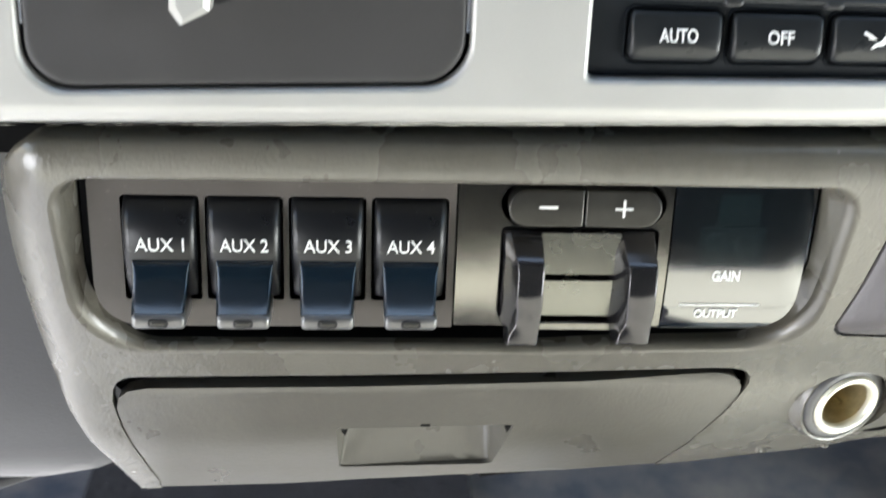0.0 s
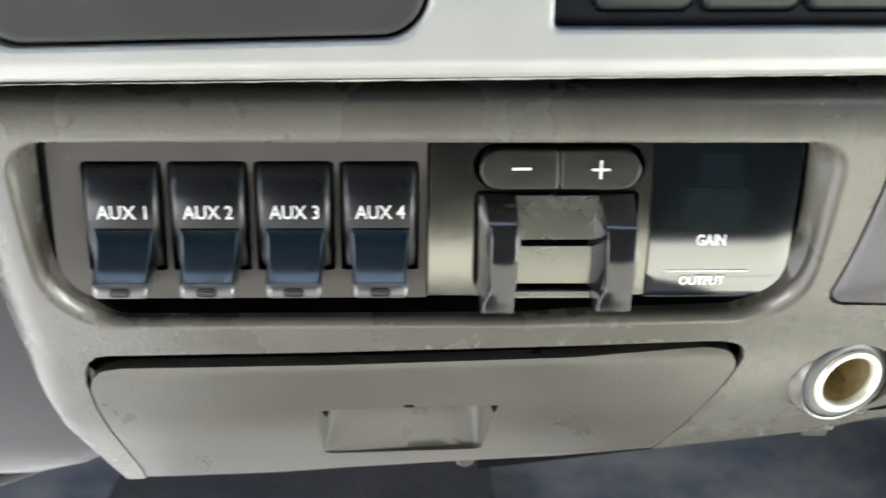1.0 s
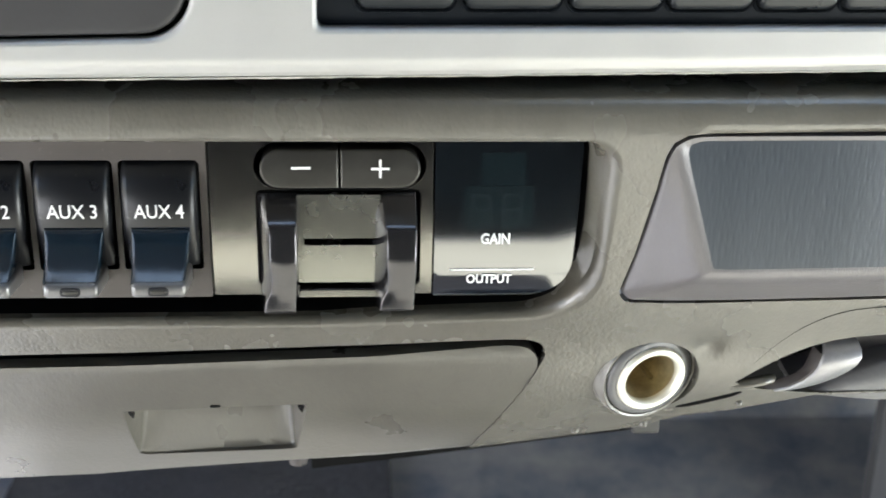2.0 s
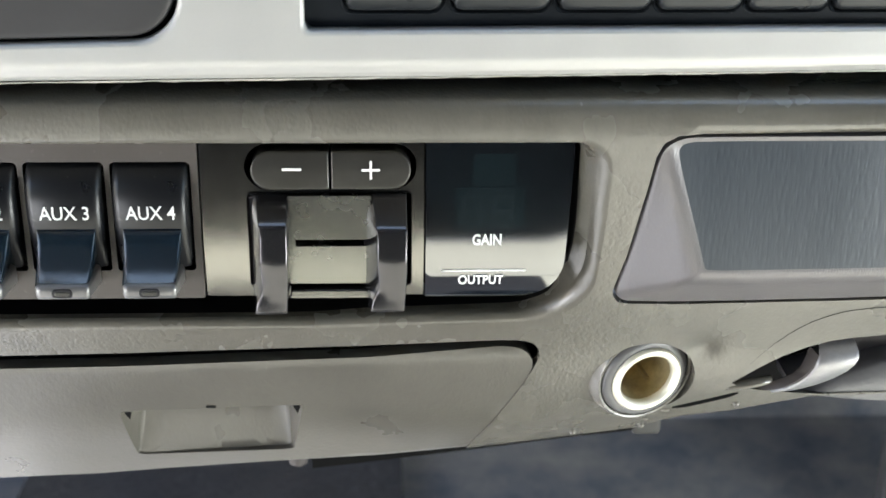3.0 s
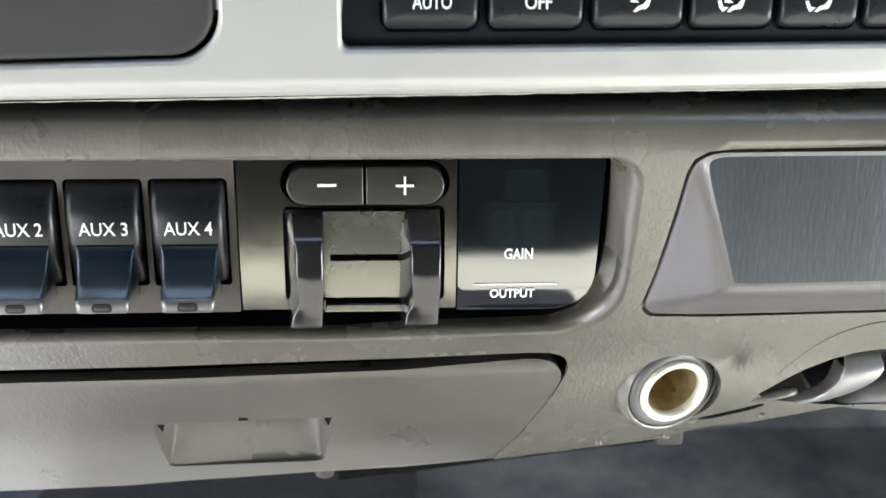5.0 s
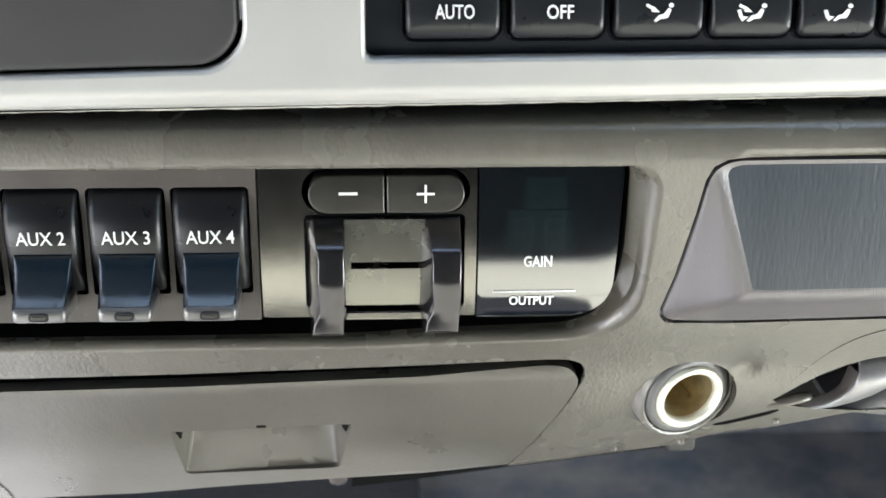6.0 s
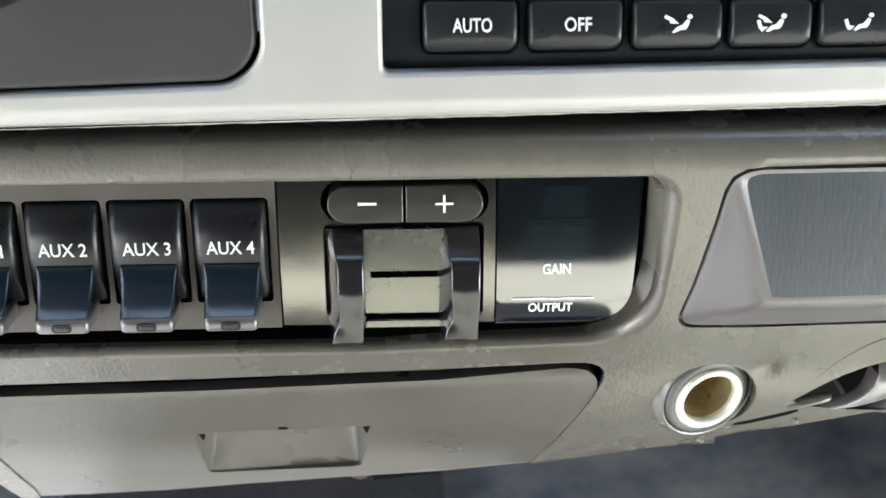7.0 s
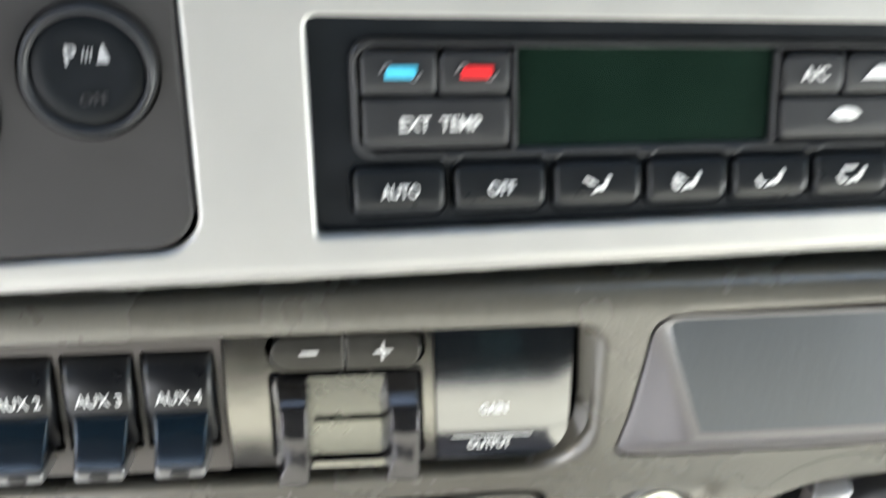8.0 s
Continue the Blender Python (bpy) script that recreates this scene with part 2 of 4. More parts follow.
def near(px, pz, loop):
    best = np.full(len(px), 9.0)
    for (x0, z0), (x1, z1) in zip(loop, loop[1:] + loop[:1]):
        dx, dz = x1 - x0, z1 - z0
        k = np.clip(((px - x0) * dx + (pz - z0) * dz) / max(dx * dx + dz * dz, 1e-14), 0, 1)
        best = np.minimum(best, np.hypot(px - x0 - k * dx, pz - z0 - k * dz))
    return best


def sheet(outer, holes, depth, step, rim=0.004):
    """A curved sheet y = depth(x, z) with holes, and its edges turned back by rim."""
    from mathutils.geometry import delaunay_2d_cdt
    pts, edges = [], []
    for lp in [outer] + holes:
        a = len(pts)
        pts += [Vector(p) for p in lp]
        edges += [(a + i, a + (i + 1) % len(lp)) for i in range(len(lp))]
    xs, zs = [p[0] for p in outer], [p[1] for p in outer]
    gx, gz = np.meshgrid(np.arange(min(xs), max(xs), step), np.arange(min(zs), max(zs), step))
    gx, gz = gx.ravel(), gz.ravel()
    keep = inside(gx, gz, outer)
    for lp in [outer] + holes:
        keep &= near(gx, gz, lp) > step * 0.45
    for lp in holes:
        keep &= ~inside(gx, gz, lp)
    pts += [Vector((float(x), float(z))) for x, z in zip(gx[keep], gz[keep])]
    vs, _, fs = delaunay_2d_cdt(pts, edges, [], 0, 1e-7)[:3]
    cx = np.array([sum(vs[i].x for i in f) / len(f) for f in fs])
    cz = np.array([sum(vs[i].y for i in f) / len(f) for f in fs])
    ok = inside(cx, cz, outer)
    for lp in holes:
        ok &= ~inside(cx, cz, lp)
    bm = bmesh.new()
    bv = [bm.verts.new((v.x, depth(v.x, v.y), v.y)) for v in vs]
    for f, good in zip(fs, ok):
        if good:
            bm.faces.new([bv[i] for i in f])
    bmesh.ops.delete(bm, geom=[v for v in bm.verts if not v.link_faces], context="VERTS")
    if rim:
        border = [e for e in bm.edges if len(e.link_faces) == 1]
        made = bmesh.ops.extrude_edge_only(bm, edges=border)["geom"]
        for v in made:
            if isinstance(v, bmesh.types.BMVert):
                v.co.y += rim
    return bm


def bars(strips):
    """Flat raised strokes in one mesh: each strip is (list of outline points (x, z), y)."""
    bm = bmesh.new()
    for lp, y in strips:
        a = [bm.verts.new((x, y, z)) for x, z in lp]
        b = [bm.verts.new((x, y + 0.0006, z)) for x, z in lp]
        bm.faces.new(a)
        for i in range(len(lp)):
            j = (i + 1) % len(lp)
            bm.faces.new((a[i], a[j], b[j], b[i]))
    return bm


def stroke(x0, z0, x1, z1, w):
    d = Vector((x1 - x0, z1 - z0))
    n = Vector((-d.y, d.x)).normalized() * w / 2
    return [(x0 + n.x, z0 + n.y), (x1 + n.x, z1 + n.y), (x1 - n.x, z1 - n.y), (x0 - n.x, z0 - n.y)]


def lettering(text, width, height, m, material, parent, bold=0.0, wrap=None):
    """Raised print in the built-in font, fitted to a width and a capital height, facing -y at the pose m."""
    cu = bpy.data.curves.new("lettering", "FONT")
    cu.body, cu.align_x, cu.align_y, cu.extrude, cu.offset = text, "CENTER", "CENTER", 0.02, bold
    cu.resolution_u = 3
    tmp = bpy.data.objects.new("lettering", cu)
    scene.collection.objects.link(tmp)
    bpy.context.view_layer.update()
    me = bpy.data.meshes.new_from_object(tmp.evaluated_get(bpy.context.evaluated_depsgraph_get()))
    bpy.data.objects.remove(tmp)
    bpy.data.curves.remove(cu)
    co = np.array([v.co[:] for v in me.vertices])
    lo, hi = co.min(0), co.max(0)
    co = (co - (lo + hi) / 2) / (hi - lo)
    out = np.stack([co[:, 0] * width, -co[:, 2] * 0.0003, co[:, 1] * height], 1)
    if wrap:
        out[:, 1] += np.array([wrap(x, z) for x, z in zip(out[:, 0], out[:, 2])])
    me.vertices.foreach_set("co", out.ravel())
    me.update()
    ob = obj("lettering", me, material, parent, "", 0)
    ob.matrix_local = m
    return ob


def lathe(profile, n=40):
    """Ring surface round the y axis from (radius, y) pairs."""
    return loft([[(r * math.cos(2 * math.pi * k / n), y, r * math.sin(2 * math.pi * k / n)) for k in range(n)] for r, y in profile])


def lathe_z(profile, n=20):
    """Upright turned surface from (radius, z) pairs."""
    return loft([[(r * math.cos(2 * math.pi * k / n), r * math.sin(2 * math.pi * k / n), z) for k in range(n)] for r, z in profile])


def smooth_table(zs, ys):
    """Smooth curve through the pairs (rising z)."""
    zs, ys = np.array(zs), np.array(ys)
    s = np.gradient(ys, zs)

    def f(z):
        z = min(max(z, zs[0]), zs[-1])
        i = min(int(np.searchsorted(zs, z, side="right")) - 1, len(zs) - 2)
        h = zs[i + 1] - zs[i]
        u = (z - zs[i]) / h
        return float((2 * u**3 - 3 * u**2 + 1) * ys[i] + (u**3 - 2 * u**2 + u) * h * s[i] + (3 * u**2 - 2 * u**3) * ys[i + 1] + (u**3 - u**2) * h * s[i + 1])
    return f

# ---------------------------------------------------------------- lower dash panel
dash_y = smooth_table([-0.30, -0.20, -0.145, -0.115, -0.10, -0.085, -0.06, -0.03, -0.006, 0.02, 0.045, 0.053, 0.0585, 0.0625, 0.0648, 0.0663, 0.0676, 0.071],
                      [0.315, 0.200, 0.137, 0.104, 0.087, 0.067, 0.0385, 0.0215, 0.0085, -0.003, -0.0115, -0.0133, -0.0137, -0.0131, -0.0115, -0.0080, 0.0010, 0.022])


drawer_curve = smooth_table([-0.30, -0.20, -0.145, -0.12, -0.10, -0.0875, -0.06, -0.045, -0.03, -0.006],
                            [0.265, 0.155, 0.101, 0.079, 0.0622, 0.0522, 0.0326, 0.0260, 0.0207, 0.0085])


def dash(x, z):
    """Front of the lower dash; its outer end rolls away from the driver's side."""
    y = dash_y(z)
    if z < -0.006:
        u = min(1.0, max(0.0, (0.150 - x) / 0.075))
        y += (drawer_curve(z) - y) * (0.5 + 0.5 * u * u * (3 - 2 * u))
    e = -0.1185 - x
    if e > 0:
        y += 45.0 * e * e
    y += 0.0022 * math.exp(-((x - 0.1615) ** 2 + (z + 0.0300) ** 2) / 0.0046 ** 2)
    if x > 0.19:
        y += 0.25 * (x - 0.19) ** 2
    return y


RIM = rrect(-0.1192, 0.1206, -0.0160, 0.0543, (0.023, 0.0205, 0.011, 0.013), 10, 24)
WELL = rrect(-0.1128, 0.1124, -0.0075, 0.0503, (0.0200, 0.0215, 0.004, 0.004), 10, 24)


def lowered(loop, drop):
    """The loop with its foot lowered, fading out towards its right end."""
    out = []
    for x, z in loop:
        u = min(1.0, max(0.0, -z / (0.016 if drop < 0.004 else 0.0075))) * min(1.0, max(0.0, (0.105 - x) / 0.075))
        out.append((x, z - drop * u))
    return out


RIM, WELL = lowered(RIM, 0.0026), lowered(WELL, 0.0062)
bottom = [(-0.1125, -0.1075), (-0.0962, -0.1065), (-0.0553, -0.1036), (-0.027, -0.0993), (0.0, -0.0957), (0.0153, -0.0944), (0.0506, -0.0908), (0.0748, -0.0865),
          (0.100, -0.0838), (0.1235, -0.0820), (0.1478, -0.0775), (0.1536, -0.0716), (0.1617, -0.0673), (0.1772, -0.0638), (0.1933, -0.0582), (0.2037, -0.0550), (0.36, -0.0550)]
OUTER = bottom + [(0.36, 0.0679), (-0.112, 0.0679), (-0.1170, 0.0668), (-0.1225, 0.0642), (-0.1272, 0.0608), (-0.1305, 0.0568), (-0.1328, 0.0515), (-0.1344, 0.044), (-0.1353, 0.030), (-0.1356, 0.015), (-0.1345, -0.01), (-0.132, -0.035),
                  (-0.1293, -0.050), (-0.1240, -0.066), (-0.1190, -0.080), (-0.1160, -0.092), (-0.1137, -0.102)]
DRAWER_GAP = [(-0.1058, -0.115), (-0.1048, -0.100), (-0.1068, -0.085), (-0.1093, -0.068), (-0.1112, -0.0556), (-0.1124, -0.043), (-0.1117, -0.0370), (-0.1098, -0.0334),
              (-0.1070, -0.0312), (-0.1028, -0.0306), (-0.03, -0.0294), (0.05, -0.0269), (0.092, -0.0250), (0.0985, -0.0252), (0.1015, -0.0259), (0.1039, -0.0272), (0.1056, -0.0297),
              (0.1062, -0.0330), (0.1052, -0.0367), (0.1034, -0.0417), (0.1009, -0.0480), (0.0917, -0.0683), (0.0847, -0.0842), (0.083, -0.115)]
SOCKET = Vector((0.1436, 0.0284, -0.0444))
socket_hole = [(SOCKET.x + 0.0170 * math.cos(a), SOCKET.z - 0.0008 + 0.0178 * math.sin(a)) for a in np.linspace(0, 2 * math.pi, 33)[:-1]]
POD_EDGE = [(0.1268, -0.0050), (0.1262, -0.0020), (0.1285, 0.012), (0.1312, 0.036), (0.1325, 0.0480), (0.1343, 0.0524), (0.1383, 0.0548), (0.1450, 0.0555),
            (0.36, 0.0555), (0.36, -0.0030), (0.20, -0.0075), (0.15, -0.0085), (0.131, -0.0080), (0.1285, -0.0072)]
latch_hole = [(0.1740, -0.0474), (0.1822, -0.0397), (0.1888, -0.0345), (0.1962, -0.0301), (0.2035, -0.0271), (0.2110, -0.0256), (0.2240, -0.0243), (0.359, -0.0215), (0.359, -0.0540),
              (0.207, -0.0538), (0.1980, -0.0530), (0.1900, -0.0520), (0.1800, -0.0504)]

dash_panel = thing("dashboard_panel", "taupe grained plastic lower dashboard panel with a rounded switch recess", "dashboard", kind="structure")
part("panel_shell", sheet(OUTER, [RIM, DRAWER_GAP, socket_hole, POD_EDGE, latch_hole], dash, 0.0021, 0.006), GRAIN, dash_panel, smooth=50)

# rolled lip of the recess: a soft roll, then a drafted wall back past the switch bank, deeper along its foot
loops = []
for turn, run in ((0, 0), (12, 0), (25, 0), (38, 0), (50, 0), (62, 0), (74, 0), (74, 0.25), (74, 0.5), (74, 0.75), (74, 1.0)):
    lp = []
    for (xa, za), (xb, zb) in zip(RIM, WELL):
        gap = math.hypot(xb - xa, zb - za)
        nx, nz = (xb - xa) / gap, (zb - za) / gap
        r = min(0.0052, gap * 0.62)
        base = dash(xa, za)
        foot = min(1.0, max(0.0, (0.0010 - za) / 0.011))
        foot = foot * foot * (3 - 2 * foot)
        lean = math.atan((dash(xa + nx * 2e-4, za + nz * 2e-4) - base) / 2e-4)
        ang = lean + (radians(76) - lean) * turn / 74
        s, d = r * (math.sin(ang) - math.sin(lean)) * 0.85, r * (math.cos(lean) - math.cos(ang)) * 0.85
        x, y, z = xa + nx * s, base + d, za + nz * s
        end = max(0.0045 + 0.0335 * foot, y + 0.002)
        lp.append((x + (xb - x) * run, y + (end - y) * run, z + (zb - z) * run))
    loops.append(lp)
part("recess_lip", loft(loops[:7]), GRAIN, dash_panel, smooth=60)
# far part of the wall, more along the foot, coloured black as shade
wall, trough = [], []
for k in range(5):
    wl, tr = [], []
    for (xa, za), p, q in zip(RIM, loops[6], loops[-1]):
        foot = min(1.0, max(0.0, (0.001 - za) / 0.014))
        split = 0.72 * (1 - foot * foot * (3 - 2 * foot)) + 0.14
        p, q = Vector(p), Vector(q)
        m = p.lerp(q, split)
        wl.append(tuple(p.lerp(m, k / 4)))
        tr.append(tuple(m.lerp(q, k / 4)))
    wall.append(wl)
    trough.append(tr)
part("recess_wall", loft(wall), GRAIN, dash_panel, smooth=60)
part("recess_trough", loft(trough), DARK, dash_panel, "far part of the recess wall, black for the shade round the switches", smooth=60)
# black sheet closing the recess, its shade held in the colour
back = [(x, 0.034, z) for x, z in WELL]
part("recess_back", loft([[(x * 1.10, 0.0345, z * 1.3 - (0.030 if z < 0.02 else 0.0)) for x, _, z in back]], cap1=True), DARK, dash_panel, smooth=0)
# black sheet behind the gap, painting in the shade under the bezel
part("gap_liner", loft([[(-0.30, 0.016, 0.050), (0.36, 0.016, 0.050), (0.36, 0.016, 0.090), (-0.30, 0.016, 0.090)]], cap1=True), DARK, dash_panel, "black sheet for the shade in the gap under the bezel", smooth=0)
# black sheet behind the drawer gap, shade put into its colour
void = [(x, dash(x, max(z, -0.1)) + 0.042, z) for x, z in rrect(-0.110, 0.1060, -0.080, -0.006, 0.003)]
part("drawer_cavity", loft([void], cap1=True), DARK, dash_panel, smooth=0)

# ---------------------------------------------------------------- storage drawer under the switches
drawer = thing("storage_drawer", "closed taupe plastic drawer front with a scooped finger pull", "drawer")


def drawer_y(x, z):
    u = min(1.0, max(0.0, (x + 0.10) / 0.19))
    t = max(0.0, (z + 0.0425 - 0.0054 * u) / 0.006)
    return dash(x, z) + 0.0006 + (0.0016 * t * t if t > 0 else 0)


DRAWER = [(-0.1050, -0.1060), (-0.1046, -0.100), (-0.1065, -0.085), (-0.1090, -0.068), (-0.1107, -0.0556), (-0.1116, -0.0465), (-0.1103, -0.0415), (-0.1070, -0.0386), (-0.1006, -0.0375),
          (-0.0297, -0.0362), (0.05, -0.0334), (0.0859, -0.0303), (0.0932, -0.0298), (0.0971, -0.0301), (0.1004, -0.0309), (0.1027, -0.0328), (0.1040, -0.0355), (0.1042, -0.0388),
          (0.1030, -0.0430), (0.1011, -0.0480), (0.09195, -0.0684), (0.0850, -0.0848), (0.0506, -0.0903), (0.0153, -0.0938), (-0.027, -0.0988), (-0.0553, -0.1030), (-0.0962, -0.1058)]
# finger pull: a four-cornered opening, wider at its top
PULL = []
for u, v in rrect(0, 1, 0, 1, (0.06, 0.06, 0.03, 0.03), 5, 12):
    lo, hi = Vector((-0.0358, -0.0872)).lerp(Vector((0.0212, -0.0843)), u), Vector((-0.0366, -0.0576)).lerp(Vector((0.0264, -0.0550)), u)
    PULL.append(tuple(lo.lerp(hi, v)))
part("drawer_front", sheet(DRAWER, [PULL], drawer_y, 0.0022, 0.007), SMOOTH, drawer, smooth=50)
deep = lambda z: 0.0004 + 0.024 * min(1.0, max(0.0, (z + 0.0874) / 0.031))
loops = []
for k in (0.0, 0.03, 0.10, 0.35, 0.65, 0.85, 0.93, 0.98, 1.0):
    lp = []
    for x, z in PULL:
        d = deep(z)
        draft = 0.22 * d * k + (0.0012 * ((k - 0.85) / 0.15) ** 2 if k > 0.85 else 0.0)
        lp.append((x + (draft if x < -0.0060 else -1.35 * draft), drawer_y(x, z) + d * k, z + (0.0003 * k if z < -0.08 else 0.0)))
    loops.append(lp)
inner = loops[-1]
for s in (0.25, 0.5, 0.75, 0.95):
    loops.append([(x + (-0.0060 - x) * s, drawer_y(-0.0060, zz) + deep(zz), zz) for x, _, z in inner for zz in (z + (-0.0705 - z) * s,)])
part("finger_pull", loft(loops, cap1=True), SMOOTH, drawer, "scooped finger pull with drafted sides", smooth=60)
on_drawer = lambda x, z: drawer_y(x, z) - 0.0003
for x, z in ((-0.0338, -0.0580), (0.0241, -0.0556)):
    part("corner_notch", sheet([(x - 0.0011, z - 0.0004), (x + 0.0002, z - 0.0040), (x + 0.0012, z - 0.0004), (x + 0.0012, z + 0.0002), (x - 0.0011, z + 0.0002)], [], on_drawer, 0.002, 0.0003), DARK, drawer, "small dark corner notch")
part("latch_notch", sheet(rrect(-0.0068, -0.0034, -0.0561, -0.0550, 0.0004, 3), [], on_drawer, 0.002, 0.0003), DARK, drawer, "small dark latch notch")

# ---------------------------------------------------------------- covered bin
pod = thing("ashtray_cover", "closed mauve-grey grained plastic bin cover, wedge-shaped front", "cover")
edge = [(x + (0.0008 if x < 0.2 else 0.0), z + (0.0008 if z < 0.02 else -0.0008)) for x, z in POD_EDGE]
ridge = [(0.1466, 0.0105), (0.1460, 0.0130), (0.1446, 0.0180), (0.1398, 0.0360), (0.1368, 0.0482), (0.1365, 0.0517), (0.1389, 0.0538), (0.1450, 0.0546),
         (0.36, 0.0546), (0.36, 0.0120), (0.20, 0.0100), (0.155, 0.0096), (0.1490, 0.0097), (0.1475, 0.0100)]
front = [(0.1500, 0.0128), (0.1492, 0.0148), (0.1477, 0.0200), (0.1424, 0.0370), (0.1392, 0.0478), (0.1389, 0.0508), (0.1406, 0.0523), (0.1455, 0.0530),
         (0.36, 0.0530), (0.36, 0.0150), (0.20, 0.0132), (0.158, 0.0126), (0.1530, 0.0127), (0.1520, 0.0129)]


def round_off(loop, times=2):
    """Closed loop with its corners cut, twice over."""
    for _ in range(times):
        loop = [q for (x0, z0), (x1, z1) in zip(loop, loop[1:] + loop[:1])
                for q in ((x0 * 0.75 + x1 * 0.25, z0 * 0.75 + z1 * 0.25), (x0 * 0.25 + x1 * 0.75, z0 * 0.25 + z1 * 0.75))]
    return loop


edge, ridge, front = round_off(edge), round_off(ridge), round_off(front)
ridge_y = lambda z: -0.0128
loops = [[(x, dash(x, z) + 0.006, z) for x, z in edge], [(x, dash(x, z) + 0.0010, z) for x, z in edge]]
for k in (0.02, 0.05, 0.20, 0.40, 0.60, 0.76):
    loops.append([(xa + (xb - xa) * k, dash(xa, za) + (ridge_y(zb) - dash(xa, za)) * k + (0.0003 if k < 0.03 else 0.0), za + (zb - za) * k)
                  for (xa, za), (xb, zb) in zip(edge, ridge)])
for u in (0.12, 0.25, 0.38, 0.5, 0.62, 0.75, 0.88, 1.0):
    lp = []
    for (xa, za), (xb, zb), (xc, zc) in zip(edge, ridge, front):
        a = Vector((xa, dash(xa, za), za)).lerp(Vector((xb, ridge_y(zb), zb)), 0.76)
        b, c = Vector((xb, ridge_y(zb), zb)), Vector((xc, ridge_y(zc) + 0.0006, zc))
        lp.append(tuple(a * (1 - u) ** 2 + b * 2 * u * (1 - u) + c * u * u))
    loops.append(lp)
part("cover_edge", loft(loops), POD, pod, "wedge-shaped mauve edge of the cover", smooth=60)
part("cover_front", loft([loops[-1], [(x + 0.008 * (0.36 - x) / 0.22, ridge_y(0.032 + (z - 0.032) * 0.8) + 0.0006, 0.032 + (z - 0.032) * 0.8) for x, y, z in loops[-1]]], cap1=True), PODFRONT, pod, "creased front of the cover, coloured slate for its blue reflection", smooth=50)

# ---------------------------------------------------------------- power socket
n_ax = Vector((0.26, -0.955, -0.16)).normalized()
side = n_ax.cross(Vector((0, 0, 1))).normalized()
up = side.cross(n_ax)
M = Matrix((side, -n_ax, up)).transposed().to_4x4()
M.translation = SOCKET + n_ax * 0.0012
socket = thing("power_socket", "round power socket with a bright metal ring, open, brass inside", "socket", M)
part("collar", lathe([(0.0204, 0.016), (0.0192, 0.0056), (0.0181, 0.0020), (0.0172, 0.0008), (0.0165, 0.0010), (0.0160, 0.0026), (0.0156, 0.010)], 48), GRAIN, socket, smooth=50)
part("bushing", lathe([(0.0160, 0.010), (0.0160, 0.0014), (0.0154, 0.0004), (0.0135, -0.0002), (0.0127, 0.0)], 48), KNEE, socket, "dark plastic bushing", smooth=50)
part("ring", lathe([(0.0127, 0.003), (0.0127, -0.0007), (0.0124, -0.0014), (0.0118, -0.0017), (0.0109, -0.0016), (0.0099, -0.0010), (0.0096, 0.0), (0.0096, 0.0014)], 48), CHROME, socket, "bright nickel ring", smooth=60)
part("barrel", lathe([(0.0096, 0.0012), (0.0096, 0.004), (0.0092, 0.006), (0.0092, 0.024), (0.0060, 0.0235), (0.0025, 0.0220), (0.0001, 0.0215)], 40), BRASS, socket, "aged brass barrel", smooth=50)
part("contact_strip", pad(rrect(-0.0062, -0.0046, -0.0076, -0.0062, 0.0003, 3), 0.022, 0.008, 0.0003), BRASS, socket, "brass contact strip")

# three added nubs standing in for small pale marks under the panel
for x, z in ((0.1232, -0.0775), (0.1482, -0.0748), (0.1783, -0.0588)):
    s = thing("rubber_stop", "small nub for a pale mark under the dashboard edge", "stop", pose(x, dash(x, z) - 0.0005, z), "stops under the dash")
    part("stop_body", lathe([(0.0001, -0.0009), (0.0008, -0.0007), (0.0013, 0.0), (0.0015, 0.0008), (0.0016, 0.006)], 16), GRAIN, s, smooth=60)

# set-back black strip for the shade under the panel, an end bracket and a hanging plug
brace = thing("under_dash_brace", "black strip for the shade under the dashboard edge, with an end bracket", "brace")
loops = []
for x, z in ((0.024, -0.1295), (0.052, -0.1262), (0.083, -0.1222), (0.131, -0.1160), (0.158, -0.1130)):
    loops.append([(x, 0.112, z), (x, 0.1065, z + 0.0015), (x, 0.106, z + 0.045), (x, 0.122, z + 0.045), (x, 0.122, z + 0.001)])
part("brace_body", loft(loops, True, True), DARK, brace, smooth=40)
part("end_bracket", pad(rrect(0.158, 0.1700, -0.1135, -0.080, 0.0015, 4), 0.120, 0.106, 0.0010), KNEEDARK, brace, "grey end bracket", smooth=40)
plug = thing("hanging_plug", "small grey plastic plug hanging under the dashboard", "plug", pose(0.0185, 0.104, -0.1105))
part("plug_body", lathe_z([(0.0001, -0.0150), (0.0024, -0.0135), (0.0038, -0.0125), (0.0042, -0.0105), (0.0042, 0.004), (0.0038, 0.012)]), WEB, plug, smooth=50)
part("plug_stem", lathe_z([(0.0030, 0.010), (0.0030, 0.030)]), DARK, plug, smooth=50)

# ---------------------------------------------------------------- release lever in its slot
lever = thing("release_lever", "worn grey metal release lever in a black sheet for the shade in the slot", "lever")
